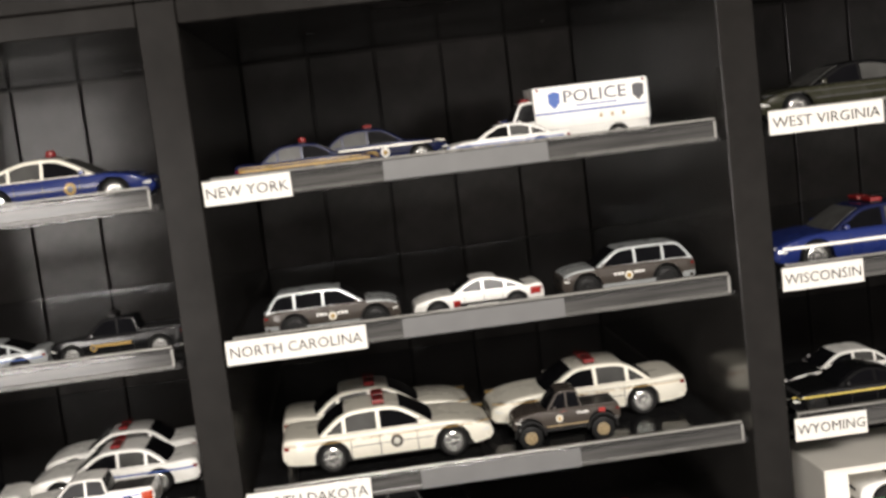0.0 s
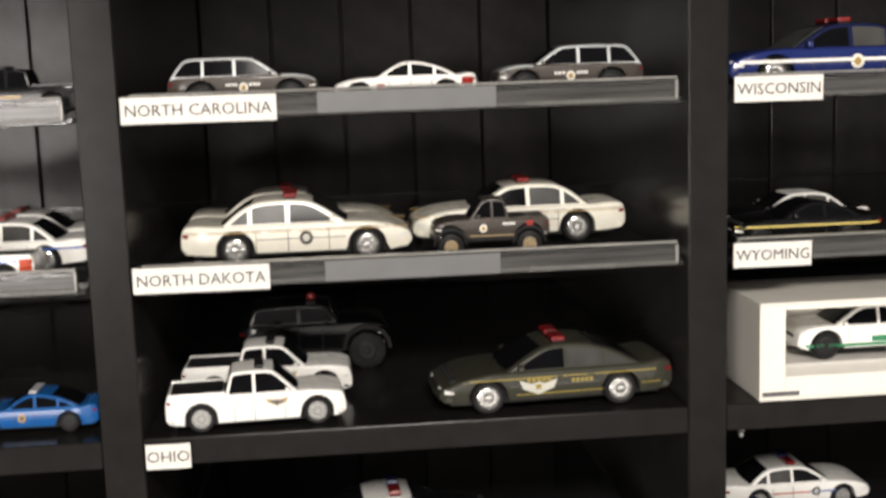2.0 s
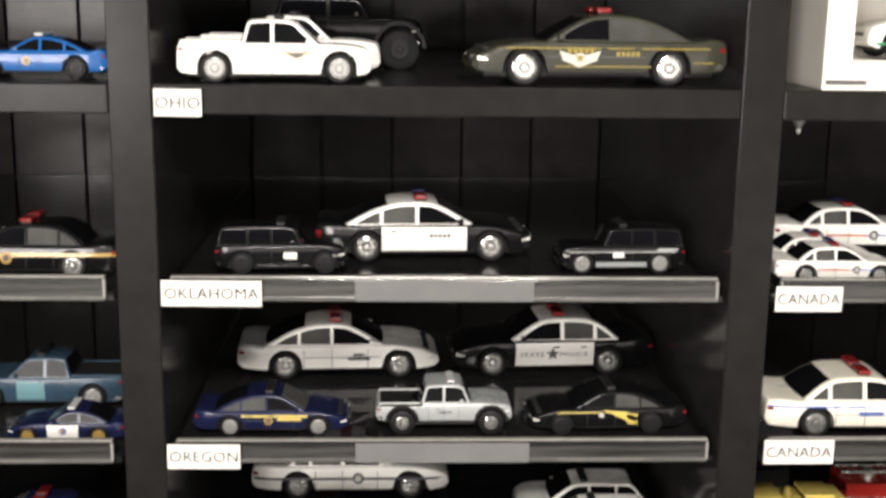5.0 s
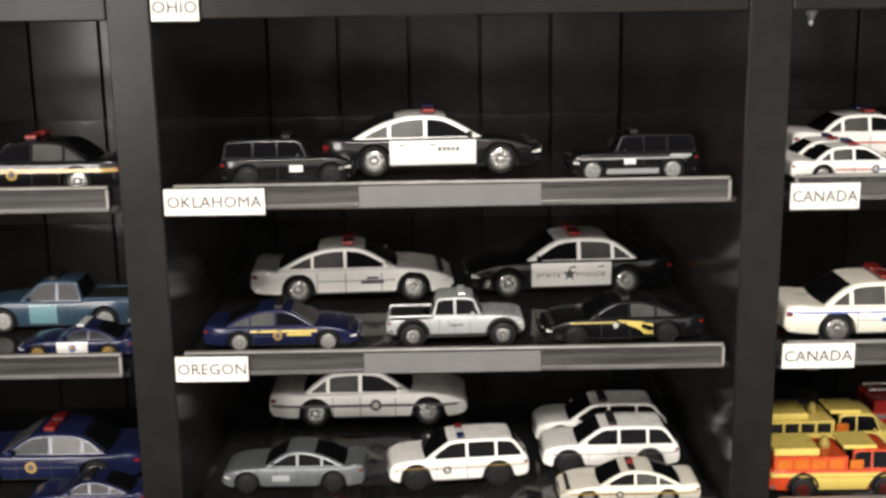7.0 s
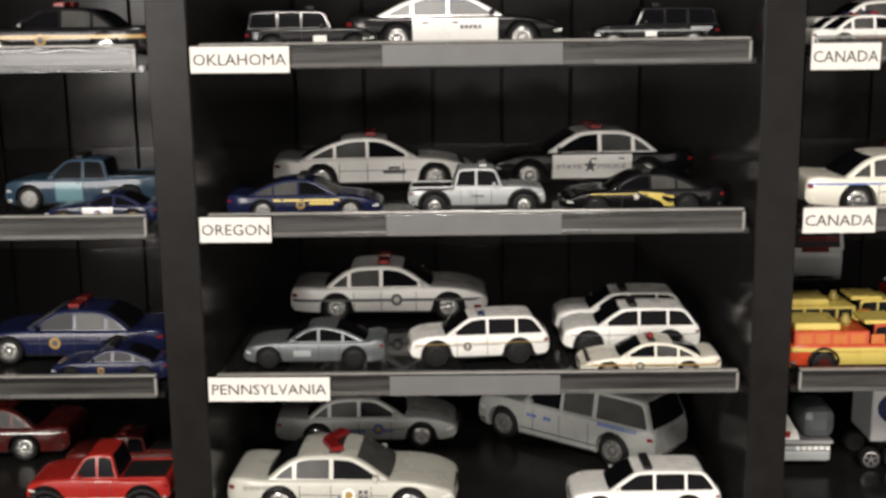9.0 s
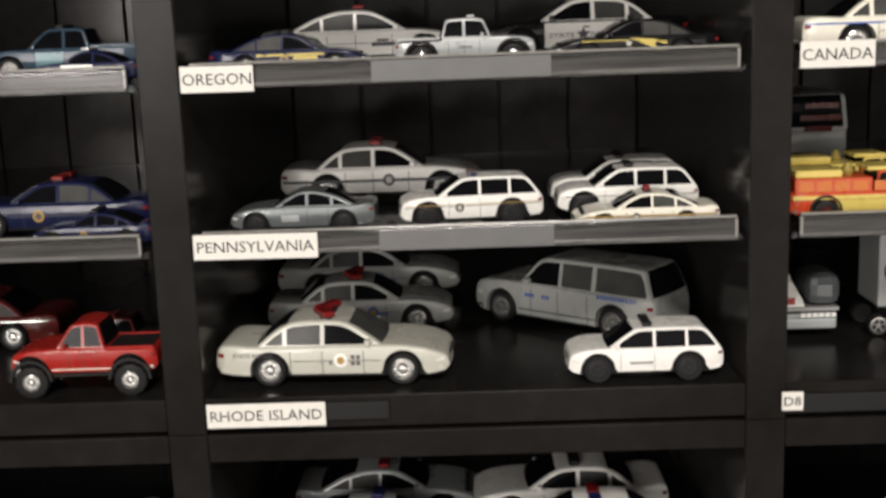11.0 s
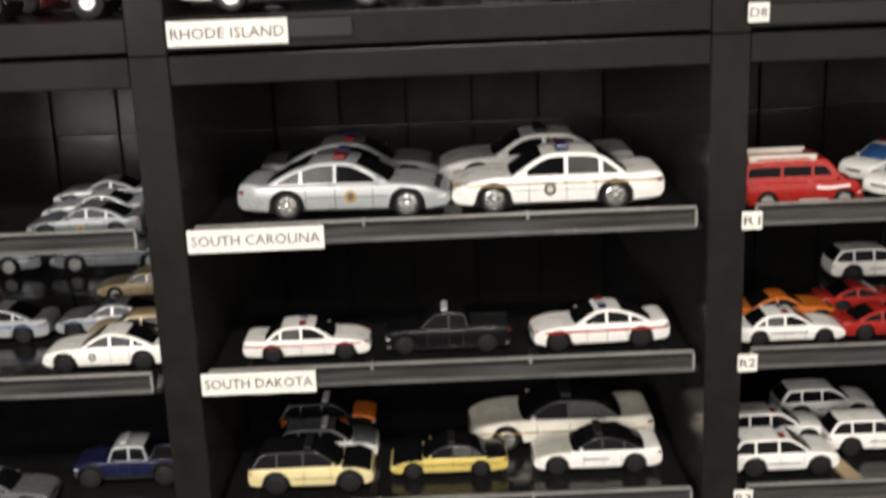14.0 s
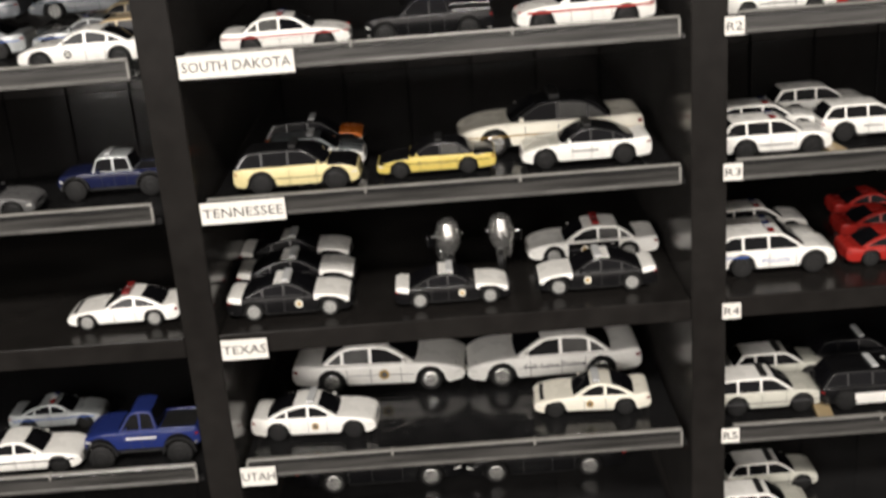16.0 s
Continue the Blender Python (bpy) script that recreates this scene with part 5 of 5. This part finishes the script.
place("r_red", "tx", 0.3500, 0.1224, 0.0, 76.7)
place("r_suv3", "ut", 0.2550, 0.0407, 0.0, 72.8)
place("r_suv3", "ut", 0.2740, 0.0775, 0.0, 80.0)
place("r_blacksuv", "ut", 0.3230, 0.0395, 0.0, 68.7)
place("r_blacksuv", "ut", 0.3315, 0.0881, 0.0, 76.2)
place("r_suv3", "low", 0.2545, 0.0397, 0.0, 78.6)
place("r_suv3", "low", 0.2705, 0.0775, 0.0, 80.0)
place("r_palevan", "pa", 0.2920, 0.2600, 90.0, 42.0)
place("l_silverback", "sd", -0.1755, 0.2538, 180.0, 52.5)
place("l_silverback", "sd", -0.2800, 0.2536, 180.0, 53.1)
place("l_tanback", "sd", -0.1390, 0.1772, 180.0, 79.7)


def motorcycle(x, y, z, turn, s):
    """A police motorcycle with a chrome fairing."""
    root = tagged(new("toy_motorcycle"), "tiny police motorcycle with a bright chrome fairing", "toy motorcycle", "motorcycles")
    for cx in (-0.75, 0.75):
        w = part("wheel", lathe([(0.20, -0.07), (0.32, -0.08), (0.34, 0.0), (0.32, 0.08), (0.20, 0.07)], 20, at=(cx, 0, 0.34)), RUBBER, root, "", True)
        part("rim", lathe([(0.20, -0.05), (0.04, -0.07), (0.04, 0.07), (0.20, 0.05)], 16, at=(cx, 0, 0.34)), CHROME, w, "", True)
    part("engine", box(-0.35, 0.35, -0.22, 0.22, 0.25, 0.65, 0.06), CHROME, root)
    part("tank", lathe([(0.02, -0.4), (0.17, -0.3), (0.22, 0.0), (0.15, 0.3), (0.02, 0.38)], 14, at=(0.15, 0, 0.85), axis="X"), BLACK, root, "", True)
    part("seat", box(-0.75, -0.12, -0.17, 0.17, 0.70, 0.84, 0.05), TRIM, root)
    part("fairing", lathe([(0.02, 0.62), (0.24, 0.72), (0.34, 0.95), (0.36, 1.25), (0.26, 1.55), (0.04, 1.66)], 16, at=(0.62, 0, 0), axis="Z"), CHROME, root, "chrome fairing", True)
    part("handlebar", lathe([(0.03, -0.45), (0.03, 0.45)], 8, at=(0.45, 0, 1.1)), CHROME, root)
    part("fork", box(0.68, 0.80, -0.10, 0.10, 0.34, 0.95, 0.02), CHROME, root)
    for sgn in (-1, 1):
        part("pannier", box(-0.95, -0.45, sgn * 0.32 - 0.12, sgn * 0.32 + 0.12, 0.45, 0.80, 0.04), BLACK, root)
    root.location, root.rotation_euler, root.scale = (x, y, z), (0, 0, radians(turn)), (s,) * 3
    return root


motorcycle(0.0630, 0.082, SURFACE["tx"] + 0.0002, -80, 1 / 44)
motorcycle(0.1010, 0.084, SURFACE["tx"] + 0.0002, -100, 1 / 44)


def boxed_car():
    """A white window box with a small utility vehicle inside."""
    root = tagged(new("window_box"), "white cardboard window box holding a model utility vehicle", "toy box")
    x0, x1, y0, y1, z0, z1 = 0.0, 0.155, 0.0, 0.062, 0.0, 0.0512
    CARDW = material("white_carton", (0.78, 0.75, 0.68), 0.45, grain=60, vary=0.05)
    part("base", box(x0, x1, y0, y1, z0, z0 + 0.0012, 0.0003), CARDW, root)
    part("top", box(x0, x1, y0, y1, z1 - 0.0012, z1, 0.0003), CARDW, root)
    part("back", box(x0, x1, y1 - 0.0012, y1, z0 + 0.0013, z1 - 0.0013), CARDW, root)
    for a in (x0, x1 - 0.0012):
        part("end", box(a, a + 0.0012, y0, y1 - 0.0013, z0 + 0.0013, z1 - 0.0013), CARDW, root)
    for a, b, c, d in ((x0 + 0.0013, x0 + 0.0135, z0 + 0.0013, z1 - 0.0013), (x1 - 0.0135, x1 - 0.0013, z0 + 0.0013, z1 - 0.0013), (x0 + 0.0136, x1 - 0.0136, z0 + 0.0013, z0 + 0.0125), (x0 + 0.0136, x1 - 0.0136, z1 - 0.004, z1 - 0.0013)):
        part("front_panel", box(a, b, y0, y0 + 0.0012, c, d, 0.0003), CARDW, root)
    part("print_bar", box(0.0015, 0.021, -0.0002, 0.0006, 0.0025, 0.0048), DECALGREY, root)
    root.location = (0.2395, 0.001, SURFACE["oh"] + 0.0002)
    return root


boxed_car()
livery("r_boxed", "suv", "white model utility vehicle with green markings in a window box", WHITE, rim=DARKRIM, bar="clear", stripes=((-2.4, 2.3, 0.42, 0.10, GREEN),), panels=((-0.9, 0.0, 0.55, 0.75, GREEN),))
SURFACE["boxfloor"] = SURFACE["oh"] + 0.013
stand = tagged(part("display_plinth", box(0.2580, 0.3800, 0.024, 0.060, SURFACE["oh"] + 0.0016, SURFACE["oh"] + 0.013, 0.0008), CARD), "white card plinth inside the window box", "plinth")
place("r_boxed", "boxfloor", 0.3110, 0.0430, 180, 62)


def semi_truck():
    LORRY = material("grey_lorry_plastic", (0.29, 0.29, 0.285), 0.35, grain=60, vary=0.12)
    root = tagged(new("toy_lorry"), "silver toy articulated lorry with a round emblem on its trailer", "toy lorry")
    u = 0.001
    part("chassis", box(0, 0.040, 0.012, 0.034, 0.0065, 0.012, 0.0008), SILVER, root)
    part("side_tank", box(0.014, 0.039, 0.008, 0.038, 0.0045, 0.0100, 0.0012), SILVER, root, "dull silver side tank")
    part("deck", box(-0.010, 0.040, 0.008, 0.038, 0.0135, 0.0155, 0.0006), LORRY, root)
    cab = part("cab", lofted([(-0.016, 0.0156), (-0.019, 0.0200), (-0.012, 0.0285), (0.017, 0.0285), (0.022, 0.0200), (0.0235, 0.0156)], 0.013, BOWED, 9), WHITE, root, "white cab with a sloping back")
    cab.matrix_basis = pose(0, 0.023, 0)
    cap = part("cab_roof", lofted([(-0.012, 0.0290), (-0.010, 0.0325), (0.012, 0.0330), (0.016, 0.0318), (0.0165, 0.0290)], 0.0128, BOWED, 9), GREYWHITE, root)
    cap.matrix_basis = pose(0, 0.023, 0)
    part("side_window", box(-0.0125, 0.0005, 0.0094, 0.0101, 0.0205, 0.0268, 0.0003), GLASS, root)
    part("side_window", box(0.0020, 0.0150, 0.0094, 0.0101, 0.0225, 0.0268, 0.0003), GLASS, root)
    part("sleeper", box(0.0245, 0.0415, 0.009, 0.037, 0.0158, 0.0315, 0.005), MIDGREY, root, "dark grey sleeper cab")
    part("marking", box(0.0115, 0.0185, 0.0090, 0.0101, 0.0170, 0.0202, 0.0002), REDP, root, "red side marking")
    for n in range(6):
        part("check_mark", box(0.021 + n * 0.003, 0.0232 + n * 0.003, 0.0074, 0.0079, 0.0108, 0.0128), WHITE, root)
    part("cab_lamp", box(-0.004, 0.001, 0.020, 0.026, 0.0326, 0.0360, 0.0008), GREYWHITE, root)
    trailer = part("trailer", box(0.0585, 0.150, 0.008, 0.038, 0.0145, 0.0525, 0.0012), LORRY, root, "silver box trailer")
    pts = [(0.069 + 0.0165 * math.cos(2 * math.pi * j / 28), 0.0325 + 0.0105 * math.sin(2 * math.pi * j / 28)) for j in range(28)]
    part("emblem", slab([(x + 0.0085, z) for x, z in pts], lambda x, z: 0.0078, 0.0, 0.0004), NAVY, trailer, "dark oval emblem")
    for rr, mm, o in ((0.0088, SILVER, 0.0074), (0.0078, NAVY, 0.0070)):
        pts = [(0.0845 + rr * math.cos(2 * math.pi * j / 24), 0.0325 + rr * math.sin(2 * math.pi * j / 24)) for j in range(24)]
        part("emblem_ring", slab(pts, lambda x, z: o, 0.0, 0.0003), mm, trailer)
    for a, b, c, d in ((0.0800, 0.0815, 0.0280, 0.0370), (0.0850, 0.0865, 0.0270, 0.0380), (0.0765, 0.0925, 0.0318, 0.0332)):
        part("emblem_bar", box(a, b, 0.0064, 0.0069, c, d), GREYWHITE, trailer)
    for x in (0.0, 0.0595, 0.0715, 0.132, 0.144):
        for y, sgn in ((0.011, 1), (0.035, -1)):
            w = part("wheel", lathe([(0.0034, -0.0028), (0.0048, -0.003), (0.0053, -0.002), (0.0053, 0.002), (0.0048, 0.003), (0.0034, 0.0028)], 20, at=(x, y, 0.0053)), RUBBER, root, "", True)
            bm = lathe([(0.0040, 0.002), (0.0040, -0.0029), (0.0034, -0.0030), (0.0031, -0.0022), (0.0010, -0.0022), (0.0008, -0.0032)], 20)
            for j in range(5):
                sp = box(-0.0004, 0.0004, -0.0030, -0.0020, 0.0007, 0.0034)
                sp.transform(Matrix.Rotation(2 * math.pi * j / 5, 4, "Y"))
                me = bpy.data.meshes.new("spoke")
                sp.to_mesh(me)
                bm.from_mesh(me)
                bpy.data.meshes.remove(me)
            rim = part("rim", bm, CHROME, w, "five-spoke chrome rim", True)
            rim.matrix_basis = pose(x, y, 0.0053, 0, 0, 0 if sgn > 0 else 180)
    root.location, root.scale = (0.2265, 0.068, SURFACE["ri"] + 0.0002), (1.14,) * 3
    return root


semi_truck()


def card_backing(x, y, z, sx, sz, turn):
    ob = part("loose_card", box(-sx / 2, sx / 2, -0.02, 0.02, 0, sz, 0.0008), TAN)
    ob.location, ob.rotation_euler = (x, y, z), (0, 0, radians(turn))
    return tagged(ob, "flat tan block lying beside parked model cars", "block")


card_backing(0.292, 0.030, SURFACE["tn"] + 0.0002, 0.010, 0.003, 8)
card_backing(0.289, 0.030, SURFACE["ut"] + 0.0002, 0.010, 0.003, -6)


def shelf_pin(x, z):
    """A small bright shelf support screwed under a board."""
    root = tagged(part("shelf_bracket", lathe([(0.0030, 0.0), (0.0034, -0.0012), (0.0022, -0.0030), (0.0012, -0.0050)], 14, axis="Z"), CHROME, None, "", True), "small bright metal shelf support under a board", "bracket")
    root.location = (x, 0.012, z)
    part("screw", lathe([(0.0008, -0.0049), (0.0012, -0.0062), (0.0004, -0.0075)], 10, axis="Z"), STEEL, root)
    return root


shelf_pin(0.2340, 1.3814)
